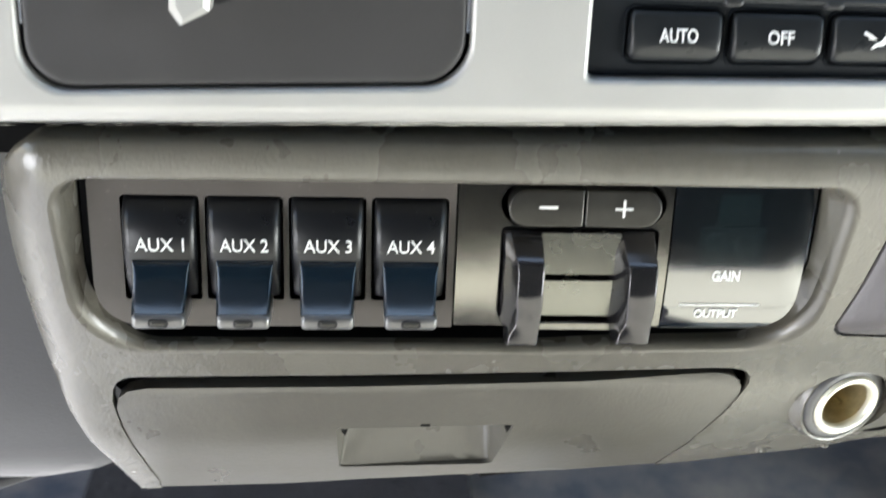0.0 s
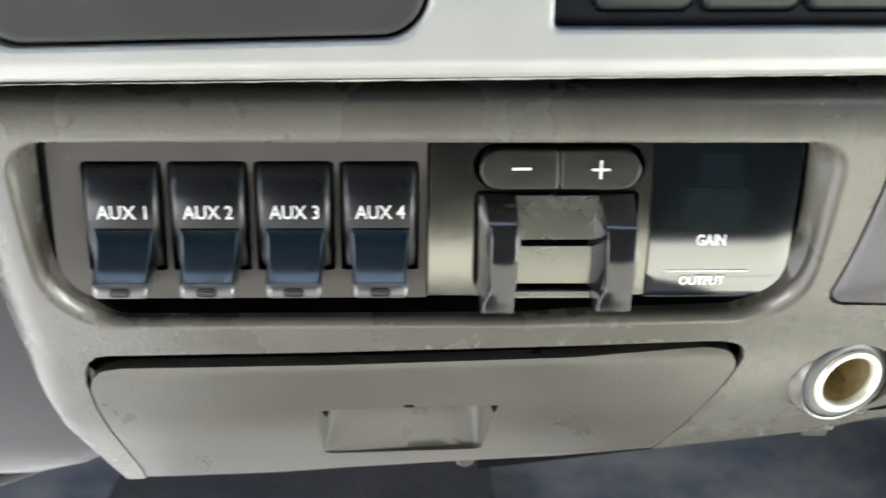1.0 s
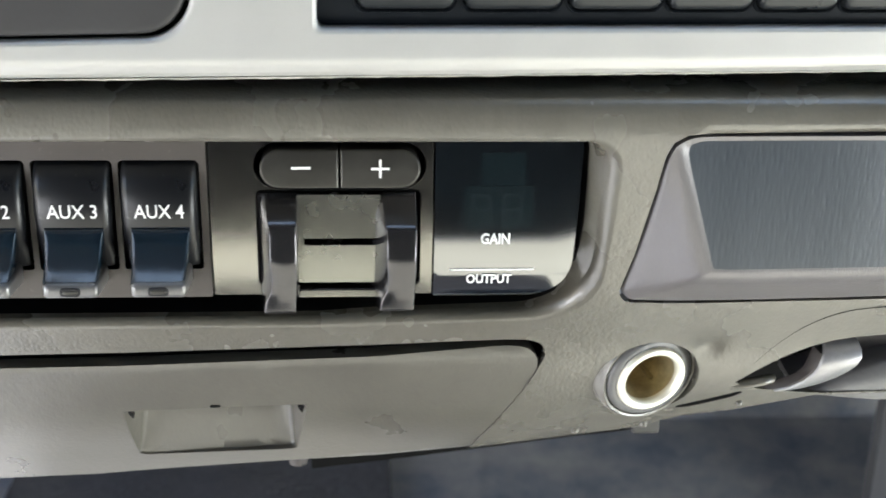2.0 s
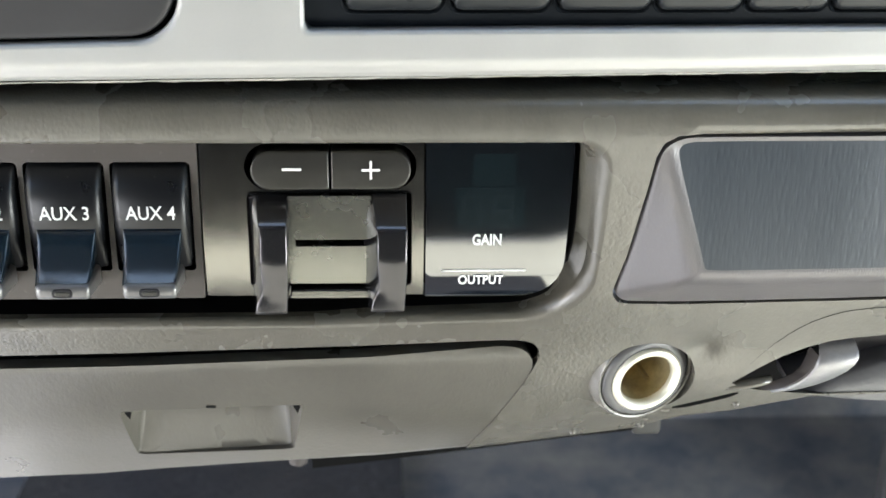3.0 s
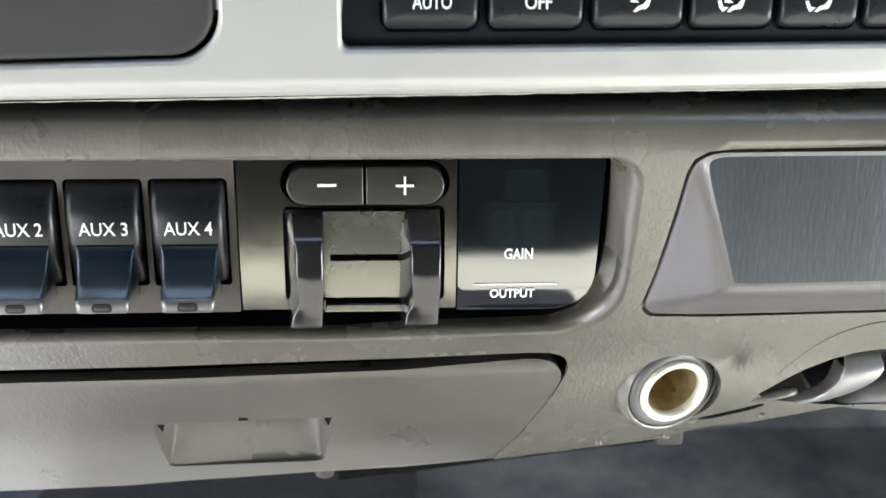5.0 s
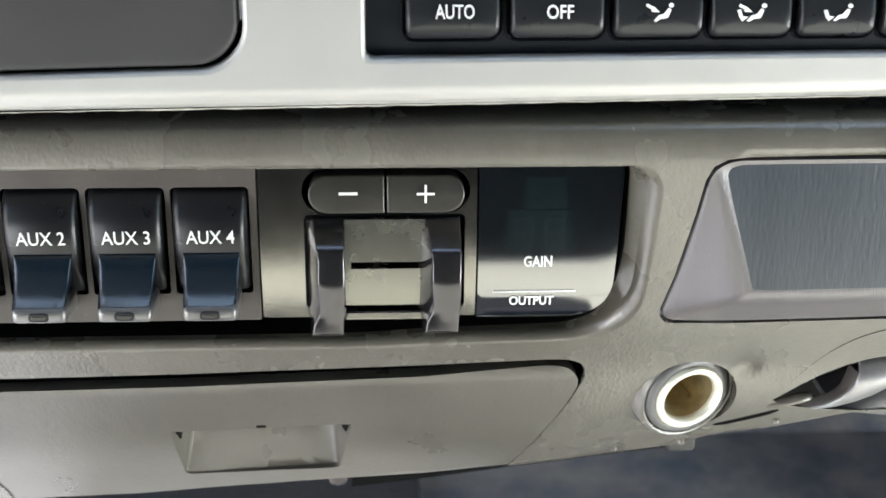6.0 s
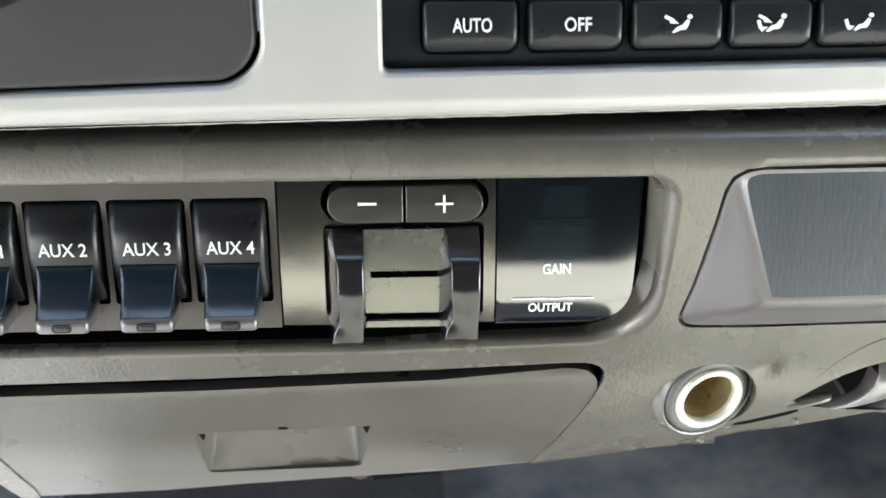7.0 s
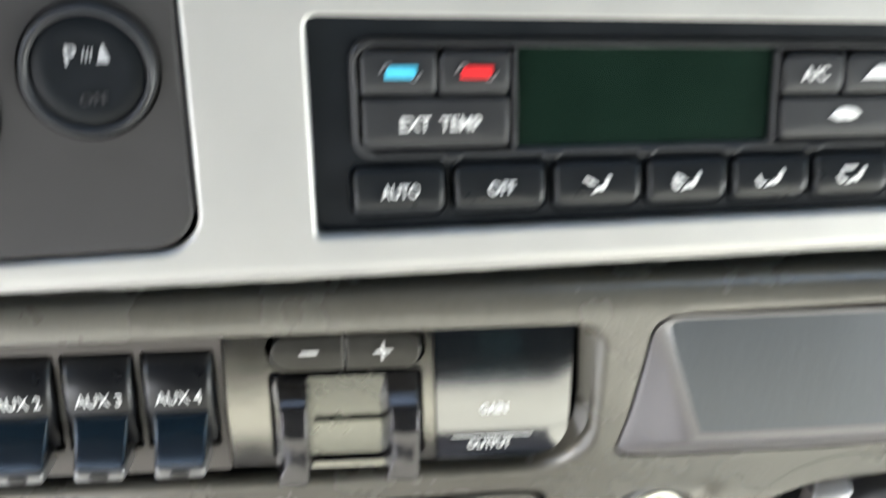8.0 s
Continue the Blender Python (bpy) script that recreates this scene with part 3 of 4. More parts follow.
strap = [((0.2030, 0.046, -0.0305), (0.2130, 0.046, -0.0290)), ((0.2030, 0.031, -0.0312), (0.2140, 0.031, -0.0297)), ((0.2025, 0.0265, -0.0326), (0.2147, 0.0265, -0.0313)),
         ((0.2018, 0.0240, -0.0345), (0.2152, 0.0240, -0.0333)), ((0.2008, 0.0229, -0.0366), (0.2152, 0.0229, -0.0352)), ((0.2003, 0.0231, -0.0391), (0.2144, 0.0231, -0.0375)),
         ((0.1994, 0.0245, -0.0422), (0.2124, 0.0243, -0.0405)), ((0.1970, 0.0265, -0.0462), (0.2090, 0.0262, -0.0440)), ((0.1935, 0.0285, -0.0494), (0.2040, 0.0282, -0.0474)),
         ((0.1885, 0.0302, -0.0514), (0.1985, 0.0302, -0.0502))]
loops = []
for i, (a, b) in enumerate(strap):
    a, b = Vector(a), Vector(b)
    d = (Vector(strap[min(i + 1, len(strap) - 1)][0]) - Vector(strap[max(i - 1, 0)][0])).normalized()
    n = d.cross(b - a).normalized() * 0.0008
    loops.append([tuple(a.lerp(b, u) + n * k) for u, k in ((0.0, -1), (0.0, 0.3), (0.02, 0.8), (0.06, 1), (0.5, 1.1), (0.94, 1), (0.98, 0.8), (1.0, 0.3), (1.0, -1), (0.5, -1))])
part("lever_strap", loft(loops, True, True), STEEL, lever, smooth=50)
# side web of the lever, sweeping down to its hinge
sweep = ((-0.0010, 0.0072, -0.0005), (-0.0014, 0.0074, -0.0020), (-0.0020, 0.0072, -0.0030), (-0.0038, 0.0062, -0.0030), (-0.0060, 0.0046, -0.0012), (-0.0074, 0.0030, -0.0006), (-0.0072, 0.0022, -0.0006))
web = [(Vector(a), Vector(a) + Vector(d)) for (a, _), d in zip(strap[3:], sweep)]
loops = []
for a, b in web:
    loops.append([tuple(a), tuple(a.lerp(b, 0.15) + Vector((-0.0003, -0.0003, 0))), tuple(a.lerp(b, 0.85)), tuple(b), tuple(b + Vector((0.001, 0.002, -0.001))), tuple(a + Vector((0.001, 0.002, -0.001)))])
part("lever_web", loft(loops, True, True), WEB, lever, "brownish side web of the lever", smooth=50)
part("slot_ledge", pad(rrect(0.2160, 0.358, -0.050, -0.0235, 0.002, 4), 0.056, 0.044, 0.0015), WEB, lever, "brownish ledge inside the slot", smooth=50)
# black sheet behind the lever, painting the slot's shade
part("slot_back", loft([[(x - (0.025 if x < 0.2 else 0.0), 0.058, z + (0.014 if z > -0.042 else -0.010)) for x, z in latch_hole]], cap1=True), DARK, lever, "black sheet for the shade in the slot", smooth=0)
hinge = [[(x, y + r * 1.3 * math.cos(a), z + r * math.sin(a)) for a in np.linspace(0, 2 * math.pi, 17)[:-1]] for x, y, z, r in
         ((0.1706, 0.0318, -0.0508, 0.0005), (0.1738, 0.0308, -0.0501, 0.0012), (0.179, 0.0300, -0.0488, 0.0017), (0.1845, 0.0298, -0.0474, 0.0018), (0.1880, 0.0306, -0.0472, 0.0015), (0.1895, 0.0325, -0.0478, 0.0008))]
part("hinge_lip", loft(hinge, True, True), GRAIN, lever, smooth=60)

# lower apron past the lever
apron = thing("dash_apron", "smooth pale grey plastic apron under the dashboard edge", "apron")
loops = []
for x, top, low in ((0.1985, -0.0536, -0.0556), (0.2060, -0.0518, -0.0566), (0.2150, -0.0474, -0.0578), (0.2280, -0.0424, -0.0588), (0.2500, -0.0404, -0.0595), (0.36, -0.0385, -0.0600)):
    mid = (top + low) / 2
    loops.append([(x, 0.056, top + 0.001), (x, 0.038, top + 0.0004), (x, 0.0350, top - 0.0002), (x, 0.0335, top - 0.0012), (x, 0.0325, mid), (x, 0.0342, low + 0.0008), (x, 0.0375, low), (x, 0.056, low + 0.0005)])
part("apron_shell", loft(loops, True, True), KNEE, apron, smooth=60)


def ribbon(points, width, lift=0.0003):
    """A thin strip that follows the dash along the points (x, z)."""
    bm = bmesh.new()
    rows = []
    for i, (x, z) in enumerate(points):
        a, b = points[max(i - 1, 0)], points[min(i + 1, len(points) - 1)]
        d = Vector((b[0] - a[0], b[1] - a[1])).normalized()
        t = math.sin(math.pi * (0.06 + 0.88 * i / (len(points) - 1)))
        w = width * min(1.0, 1.6 * t) / 2
        rows.append([bm.verts.new((x - d.y * s * w, dash(x, z) - lift, z + d.x * s * w)) for s in (-1, 1)])
    for a, b in zip(rows, rows[1:]):
        bm.faces.new((a[0], a[1], b[1], b[0]))
    return bm


def along(points, n=24):
    xs = np.linspace(points[0][0], points[-1][0], n)
    f = smooth_table([p[0] for p in points], [p[1] for p in points])
    return [(float(x), f(float(x))) for x in xs]


part("part_line", ribbon(along([(0.1785, -0.0378), (0.1851, -0.0272), (0.1922, -0.0190), (0.2011, -0.0135), (0.2149, -0.0108), (0.24, -0.0098), (0.30, -0.0090)], 40), 0.0003), DARK, dash_panel, "fine moulded part line", smooth=0)
part("relief_slit", ribbon(along([(0.1560, -0.0610), (0.1660, -0.0570), (0.1775, -0.0525)], 14), 0.0019), DARK, dash_panel, "narrow dark relief slit", smooth=0)

# ---------------------------------------------------------------- rocker switches
bank = thing("switch_bank", "satin taupe plate holding four black rocker switches", "switch plate")
bank_out = rrect(-0.1100, 0.0, -0.0006, 0.0508, (0.014, 0.0004, 0.0006, 0.004), 8, 4)
cells = [rrect(-0.0256 - 0.025 * k, -0.0022 - 0.025 * k, 0.0086, 0.0430, (0.0010, 0.0010, 0.0016, 0.0016), 4) for k in range(4)]
part("plate", sheet(bank_out, cells, lambda x, z: 0.0004, 0.006, 0.016), PLATE, bank, smooth=30)
for c in cells:
    part("switch_well", loft([[(x, 0.0006, z) for x, z in c], [(x, 0.014, z) for x, z in c]], cap1=True), DARK, bank, smooth=0)

# side profile of the rocker cap (z, y) and of its thumb paddle
cap_y = smooth_table([0.0095, 0.014, 0.020, 0.026, 0.031, 0.036, 0.040, 0.0424], [0.0010, -0.0012, -0.0034, -0.0045, -0.0046, -0.0037, -0.0016, 0.0012])


def rocker():
    r = thing("rocker_switch", "black rocker switch with white lettering and a blue-black thumb paddle", "switch", group="auxiliary switches")
    cap = []
    for x in (-0.0109, -0.0108, -0.0100, -0.0086, 0.0, 0.0086, 0.0100, 0.0108, 0.0109):
        edge = (abs(x) - 0.0086) / 0.0023 if abs(x) > 0.0086 else 0.0
        d = 0.0016 * edge * edge if abs(x) < 0.0109 else 0.006
        zs = np.linspace(0.0096, 0.0424, 22)
        cap.append([(x, 0.013, 0.0096)] + [(x, cap_y(z) + d, float(z)) for z in zs] + [(x, 0.013, 0.0424)])
    part("cap", loft(cap, True, True), BLACK, r, "satin black rocker cap", smooth=50)
    loops = []
    # paddle: sections from its root to its tip, each (z, y of top face, half width, thickness)
    for z, y, w, th in ((0.0266, -0.0100, 0.0084, 0.0002), (0.0264, -0.0106, 0.0085, 0.0010), (0.0255, -0.0112, 0.0085, 0.0024), (0.0235, -0.0123, 0.0084, 0.0056), (0.0205, -0.0142, 0.0083, 0.0090),
                        (0.0180, -0.0163, 0.0081, 0.0112), (0.0160, -0.0184, 0.0080, 0.0118), (0.0145, -0.0203, 0.0079, 0.0118), (0.0136, -0.0216, 0.0077, 0.0115)):
        sec = []
        for a in range(24):
            u = 2 * math.pi * (a + 0.5) / 24
            cx, cs = math.cos(u), math.sin(u)
            sx = math.copysign(abs(cx) ** 0.28, cx) * w
            sy = math.copysign(abs(cs) ** 0.28, cs)
            sec.append((sx + 0.0003 - (0.0266 - z) * 0.03, y + th / 2 + sy * th / 2, z - 0.0004 * (1 - sy)))
        loops.append([(x, y + 0.0057, z - 0.0023) for x, y, z in sec])
    part("paddle", loft(loops, True, False), ROCK, r, "gloss blue-black thumb paddle", smooth=50)
    tip = [[(x, y + 0.0057, z - 0.0023) for x, z in rrect(-w + 0.0003, w + 0.0003, lo, hi, min(0.0014, (hi - lo) * 0.42), 5)] for y, w, lo, hi in ((-0.0060, 0.0080, 0.0070, 0.0135), (-0.0198, 0.0079, 0.0084, 0.0135), (-0.0209, 0.0078, 0.0087, 0.0134), (-0.0216, 0.0076, 0.0091, 0.0131), (-0.0219, 0.0071, 0.0097, 0.0125), (-0.0220, 0.0060, 0.0103, 0.0119))]
    t = part("paddle_lip", loft(tip, True, True), LIP, r, "grey front lip with a small oval lamp", smooth=50)
    part("lamp_rim", pad(rrect(-0.0027, 0.0033, 0.0072, 0.0100, 0.0012, 6), -0.0148, -0.0166, 0.0002), BLACK, t, "dark rim of the lens")
    part("lamp_lens", pad(rrect(-0.0019, 0.0025, 0.0079, 0.0093, 0.0007, 6), -0.0148, -0.0168, 0.0003), KEYM, t, "unlit dark oval lens")
    return r


for k, word in enumerate(("AUX 4", "AUX 3", "AUX 2", "AUX 1")):
    r = rocker() if k == 0 else copy_thing(first, pose(0, 0, 0))
    if k == 0:
        first = r
    r.matrix_basis = pose(-0.0139 - 0.025 * k, 0, 0, 0, 0, 0)
rockers = [o for o in scene.objects if o.name.startswith("rocker_switch")]
for r, word in zip(rockers, ("AUX 4", "AUX 3", "AUX 2", "AUX 1")):
    r["label"] = f"black rocker switch marked {word} with a thumb paddle"
    lettering(word, 0.0144, 0.0042, pose(0.0002, 0.0, 0.0290), WHITE, r, 0.004, lambda x, z: cap_y(z + 0.0290) - 0.0002)

# ---------------------------------------------------------------- trailer brake controller
ctrl = thing("brake_controller", "gunmetal trailer brake controller with a pinch slide and two keys", "controller")
ctrl_out = rrect(0.0006, 0.0664, -0.0006, 0.0508, 0.0004, 2, 6)
pill = rrect(0.0136, 0.0642, 0.0346, 0.0484, 0.0068, 10, 2)
slot_win = rrect(0.0140, 0.0628, 0.0036, 0.0337, 0.0016, 4, 2)


def ctrl_y(x, z):
    """Face of the controller, bowed like the display beside it."""
    return -0.0004 + (3.95 if z < 0.023 else 1.5) * (z - 0.023) ** 2


part("face", sheet(ctrl_out, [pill, slot_win], ctrl_y, 0.004, 0.014), GUN, ctrl, smooth=40)
part("key_well", loft([[(x, 0.001, z) for x, z in pill], [(x, 0.010, z) for x, z in pill]], cap1=True), DARK, ctrl, smooth=0)
part("slide_well", loft([[(x, -0.001, z) for x, z in slot_win], [(x, 0.012, z) for x, z in slot_win]], cap1=True), DARK, ctrl, smooth=0)
key_top = lambda x, z: 0.0008 * max(0.0, (z - 0.0395) / 0.0073) ** 2
left_key = part("key", pad(rrect(0.0156, 0.0384, 0.0352, 0.0468, (0.0057, 0.0004, 0.0004, 0.0057), 8, 3), 0.008, -0.0026, 0.0005, key_top), KEYM, ctrl, "gunmetal key with a white minus sign")
right_key = part("key", pad(rrect(0.0391, 0.0624, 0.0352, 0.0468, (0.0004, 0.0057, 0.0057, 0.0004), 8, 3), 0.008, -0.0026, 0.0005, key_top), KEYM, ctrl, "gunmetal key with a white plus sign")
part("minus_sign", bars([(stroke(0.0248, 0.0416, 0.0304, 0.0416, 0.0008), -0.0029)]), WHITE, left_key, smooth=0)
part("plus_sign", bars([(stroke(0.0480, 0.0413, 0.0534, 0.0413, 0.0007), -0.0029), (stroke(0.0507, 0.0385, 0.0507, 0.0441, 0.0007), -0.00295)]), WHITE, right_key, smooth=0)
part("slide_plate", sheet(rrect(0.0262, 0.0506, 0.0050, 0.0333, 0.0003, 2, 3), [rrect(0.0280, 0.0500, 0.0174, 0.0196, 0.0003, 2)],
                          lambda x, z: -0.0030 + (3.2 if z < 0.0215 else 1.2) * (z - 0.0215) ** 2, 0.004, 0.004), SLIDE, ctrl, "stained nickel slide plate with a slot", smooth=40)
part("foot_bar", pad(rrect(0.0262, 0.0512, 0.0008, 0.0036, 0.0003, 2, 2), 0.004, -0.0040, 0.0003), GUN, ctrl)

def pinch_arm(base, left, right, kink, y0):
    """A slanted-sided lever: steep shoulder above the kink, a long face that bows and flares at its foot."""
    top, foot = 0.0336, -0.0006
    face = smooth_table([foot, 0.0018, 0.0035, 0.0055, 0.008, 0.0105, 0.0135, 0.017, 0.021, kink - 0.0012, kink - 0.0004, kink + 0.0004, kink + 0.0016, top],
                        [y0 - 0.0004, y0 - 0.0004, y0 - 0.0004, y0 - 0.0005, y0 - 0.0007, y0 - 0.0010, y0 - 0.0013, y0 - 0.0014, y0 - 0.0010, y0 - 0.0003, y0, y0 + 0.0008, y0 + 0.0024, -0.0006])
    bow = smooth_table([foot, 0.003, 0.006, 0.010, 0.015, kink, top], [-0.0018, -0.0012, 0.0002, 0.0007, 0.0003, 0.0, -0.0016])
    loops = []
    zs = sorted([foot, foot + 0.0004] + list(np.linspace(foot + 0.001, kink - 0.0014, 26)) + list(np.linspace(kink - 0.001, kink + 0.001, 8)) + list(np.linspace(kink + 0.0016, top, 8)))
    for i, z in enumerate(zs):
        y, xl, xr = face(z), left + bow(z), right - 0.0007 * max(0.0, 1 - z / 0.012)
        end = 0.0004 if i == 0 else 0.0
        back = y + 0.0058 if z < 0.0032 else 0.003
        side = min(-0.0008, back) if z >= 0.0032 else back
        xb = base if z >= 0.0032 else xl + (base - xl) * 0.45
        r = 0.00055
        loops.append([(xb, back, z), (xb, side - 0.0002, z), (xl + (xb - xl) * 0.06, y + 0.0010, z), (xl + 0.00008, y + r * 0.8 + end, z), (xl + r * 0.35, y + r * 0.32 + end, z), (xl + r, y + end, z),
                      ((xl + xr) / 2, y - 0.0001 + end, z), (xr - r, y + end, z), (xr - r * 0.3, y + r * 0.3 + end, z), (xr, y + r + end, z), (xr, back, z)])
    return loft(loops, True, True)


for spec in ((0.0146, 0.0179, 0.0263, 0.0272, -0.0118), (0.0484, 0.0521, 0.0612, 0.0256, -0.0108)):
    part("pinch_arm", pinch_arm(*spec), ARM, ctrl, "gloss gunmetal pinch arm flaring at its foot", smooth=75)

# ---------------------------------------------------------------- gain display
disp = thing("gain_display", "unlit black glass display marked gain and output", "display")
disp_out = [(x - (0.0022 * (0.050 - z) / 0.05 if x > 0.09 else 0.0), z) for x, z in rrect(0.0670, 0.1113, -0.0026, 0.0500, (0.0004, 0.0138, 0.0036, 0.0004), 10, 10)]


def disp_y(x, z):
    """Bowed face: upright above, turning down towards its foot, curved back at its outer edge."""
    return -0.0002 + (3.95 if z < 0.0218 else 1.5) * (z - 0.0218) ** 2 + 30.0 * max(0.0, 0.006 - z) ** 2 + 8.0 * max(0.0, x - 0.1020) ** 2


part("glass", sheet(disp_out, [], disp_y, 0.0012, 0.007), GLASS, disp, smooth=60)
lettering("GAIN", 0.0088, 0.0036, pose(0.0855, 0, 0.0182), WHITE, disp, 0.019, lambda x, z: disp_y(x + 0.0855, z + 0.0182) - 0.0002)
lettering("OUTPUT", 0.0139, 0.0033, pose(0.0840, 0, 0.0046), WHITE, disp, 0.019, lambda x, z: disp_y(x + 0.084, z + 0.0052) - 0.0002)
part("rule", bars([(stroke(0.0719, 0.0078, 0.0977, 0.0078, 0.0005), disp_y(0.08, 0.0078) - 0.0003)]), WHITE, disp, smooth=0)
on_glass = lambda x, z: disp_y(x, z) - 0.00012
for lp in (rrect(0.0808, 0.0938, 0.0352, 0.0452, 0.0003, 2), rrect(0.0757, 0.0966, 0.0215, 0.0349, 0.0003, 2)):
    part("segment_field", sheet(lp, [], on_glass, 0.0012, 0.0003), FAINT, disp, "faint field of the unlit display", smooth=60)
for cx in (0.0782, 0.0876):
    for (a, b, c, d) in ((0, 0, 0, 1), (0, 1, 0, 2), (1, 0, 1, 1), (1, 1, 1, 2), (0, 0, 1, 0), (0, 1, 1, 1), (0, 2, 1, 2)):
        px, pz, qx, qz = cx + a * 0.0052, 0.0228 + b * 0.0046, cx + c * 0.0052, 0.0228 + d * 0.0046
        part("digit_segment", sheet(stroke(px, pz, qx, qz, 0.0010), [], lambda x, z: disp_y(x, z) - 0.0002, 0.0012, 0.0002), SEG, disp, smooth=60)

# ---------------------------------------------------------------- silver centre bezel (its own frame: y = 0 on its face)
BZ = pose(0, -0.0185, 0, 0, 0, 2.2)
bezel = thing("centre_bezel", "silver painted dashboard bezel with a rolled lower edge", "bezel", BZ, kind="structure")
edge_z = lambda x: 0.0716 + 0.006 * x
SWITCH_WIN = rrect(-0.1195, 0.0004, 0.0822, 0.215, 0.0125, 10, 6)
SWITCH_WIN = [(x, z + 0.017 * (x + 0.06) * (1 if z < 0.15 else 0)) for x, z in SWITCH_WIN]
CLIMATE_WIN = [(x, z - (z - 0.0856) * 0.80 * max(0.0, x - 0.0335)) for x, z in rrect(0.0335, 0.2380, 0.0856, 0.1502, (0.0022, 0.0022, 0.004, 0.004), 6, 8)]


def bezel_y(x, z):
    """Face of the bezel, rolled back at its lower edge and turned in round its windows."""
    u = max(0.0, 0.0785 - z) / 0.0065
    y = 0.0032 * min(u, 1.0) ** 2.4 + (0.010 * (u - 1.0) if u > 1 else 0.0)
    return y


bz_out = [(x, 0.0792) for x in np.linspace(-0.30, 0.42, 60)] + [(0.42, 0.30), (-0.30, 0.30)]
grow = lambda lp, d: scaled(lp, -d)
part("bezel_shell", sheet(bz_out, [grow(SWITCH_WIN, 0.0013), grow(CLIMATE_WIN, 0.0013)], bezel_y, 0.004, 0.0), SILVER, bezel, smooth=60)

# rolled lower edge with its underside, and a ragged moulding flash along it
roll = []
for x in np.linspace(-0.30, 0.42, 121):
    zs = np.linspace(0.0792, edge_z(x), 16)
    sec = [(x, bezel_y(x, z) + (0.0007 if z < edge_z(x) + 0.0013 else 0.0), z) for z in zs]
    sec += [(x, sec[-1][1] + 0.0012, edge_z(x) - 0.0004)]
    roll.append(sec)
part("rolled_edge", loft(roll, closed=False), SILVER, bezel, smooth=60)
# underside coloured black in place of the bezel's own shade
part("underside", loft([[sec[-1], (sec[-1][0], 0.004, sec[-1][2] + 0.0004), (sec[-1][0], 0.034, sec[-1][2] + 0.0014)] for sec in roll], closed=False), DARK, bezel, "bezel underside, black for the shade there", smooth=60)
rng = random.Random(4)
fin = []
tall = 0.0004
for x in np.linspace(-0.30, 0.42, 361):
    tall += (0.00035 + 0.00045 * rng.random() ** 2 - tall) * 0.5
    y, z = bezel_y(x, edge_z(x)) + 0.0012, edge_z(x) - 0.0003
    fin.append([(x, y, z), (x, y + 0.0001, z - tall), (x, y + 0.0005, z - tall), (x, y + 0.0007, z)])
part("moulding_flash", loft(fin, closed=False), FLASH, bezel, "thin ragged moulding flash", smooth=20)
for win, depth in ((SWITCH_WIN, 0.0034), (CLIMATE_WIN, 0.0058)):
    loops = [[(x, bezel_y(x, z), z) for x, z in grow(win, 0.0013)]]
    for a in (30, 60, 90):
        loops.append([(x, bezel_y(x, z) + 0.0013 * (1 - math.cos(radians(a))), z) for x, z in grow(win, 0.0013 * (1 - math.sin(radians(a))))])
    loops.append([(x, depth + 0.001, z) for x, z in win])
    part("window_return", loft(loops), SILVER, bezel, smooth=60)

# switch window: charcoal plate, selector knob and a round push button
sel = thing("charcoal_switch_plate", "matte charcoal plate set in the silver bezel", "plate", BZ)
part("plate_body", pad(scaled(SWITCH_WIN, 0.0012), 0.010, 0.0010, 0.0012), CHAR, sel)
BC = (-0.0252, 0.1375)
park = thing("park_sensor_button", "round black push button with a parking mark and smooth dark rim", "button", BZ @ pose(BC[0], 0.0010, BC[1]))
part("button_seat", lathe([(0.0196, 0.0004), (0.0196, -0.0002), (0.0188, 0.0), (0.0184, 0.003)], 48), DARK, park, smooth=40)
part("rim", lathe([(0.0184, 0.002), (0.0184, -0.0018), (0.0181, -0.0028), (0.0175, -0.0034), (0.0168, -0.0035), (0.0161, -0.0029), (0.0157, -0.0018)], 56), BTNUP, park, "smooth dark rim", smooth=60)
part("cap", loft([[(r * math.cos(a), y, r * math.sin(a)) for a in np.linspace(0, 2 * math.pi, 49)[:-1]] for r, y in ((0.0158, -0.0010), (0.0150, -0.0016), (0.010, -0.0012), (0.005, -0.0010))], cap1=True), FACE, park, smooth=60)
lettering("P", 0.0031, 0.0052, pose(-0.0040, -0.0018, 0.0046), PRINT, park, 0.0)
part("wave_marks", bars([(stroke(-0.0011 + 0.0011 * i, 0.0030, -0.0005 + 0.0011 * i, 0.0062, 0.0003), -0.0018) for i in range(3)]), PRINT, park, smooth=0)
part("cone_mark", bars([([(0.0028, 0.0024), (0.0062, 0.0024), (0.0057, 0.0040), (0.0048, 0.0070), (0.0042, 0.0070)], -0.0018)]), PRINT, park, smooth=0)
lettering("OFF", 0.0076, 0.0030, pose(0.0008, -0.0016, -0.0078), DIM, park, 0.0)

knob = thing("selector_knob", "round selector knob with a silver pointer blade", "knob", BZ @ pose(-0.0725, 0.0010, 0.1275))
part("knob_seat", lathe([(0.0225, 0.0006), (0.0225, -0.0004), (0.0205, -0.0006), (0.0200, 0.002)], 48), BLACK, knob, smooth=40)
part("knob_body", loft([[(r * math.cos(a), y, r * math.sin(a)) for a in np.linspace(0, 2 * math.pi, 49)[:-1]] for r, y in ((0.0198, 0.001), (0.0196, -0.0035), (0.0185, -0.0045), (0.008, -0.0048))], cap1=True), ARM, knob, smooth=40)
blade = [(-0.0052, 0.020), (0.0052, 0.020), (0.0062, -0.012), (0.0050, -0.0215), (-0.0030, -0.0255), (-0.0062, -0.0215)]
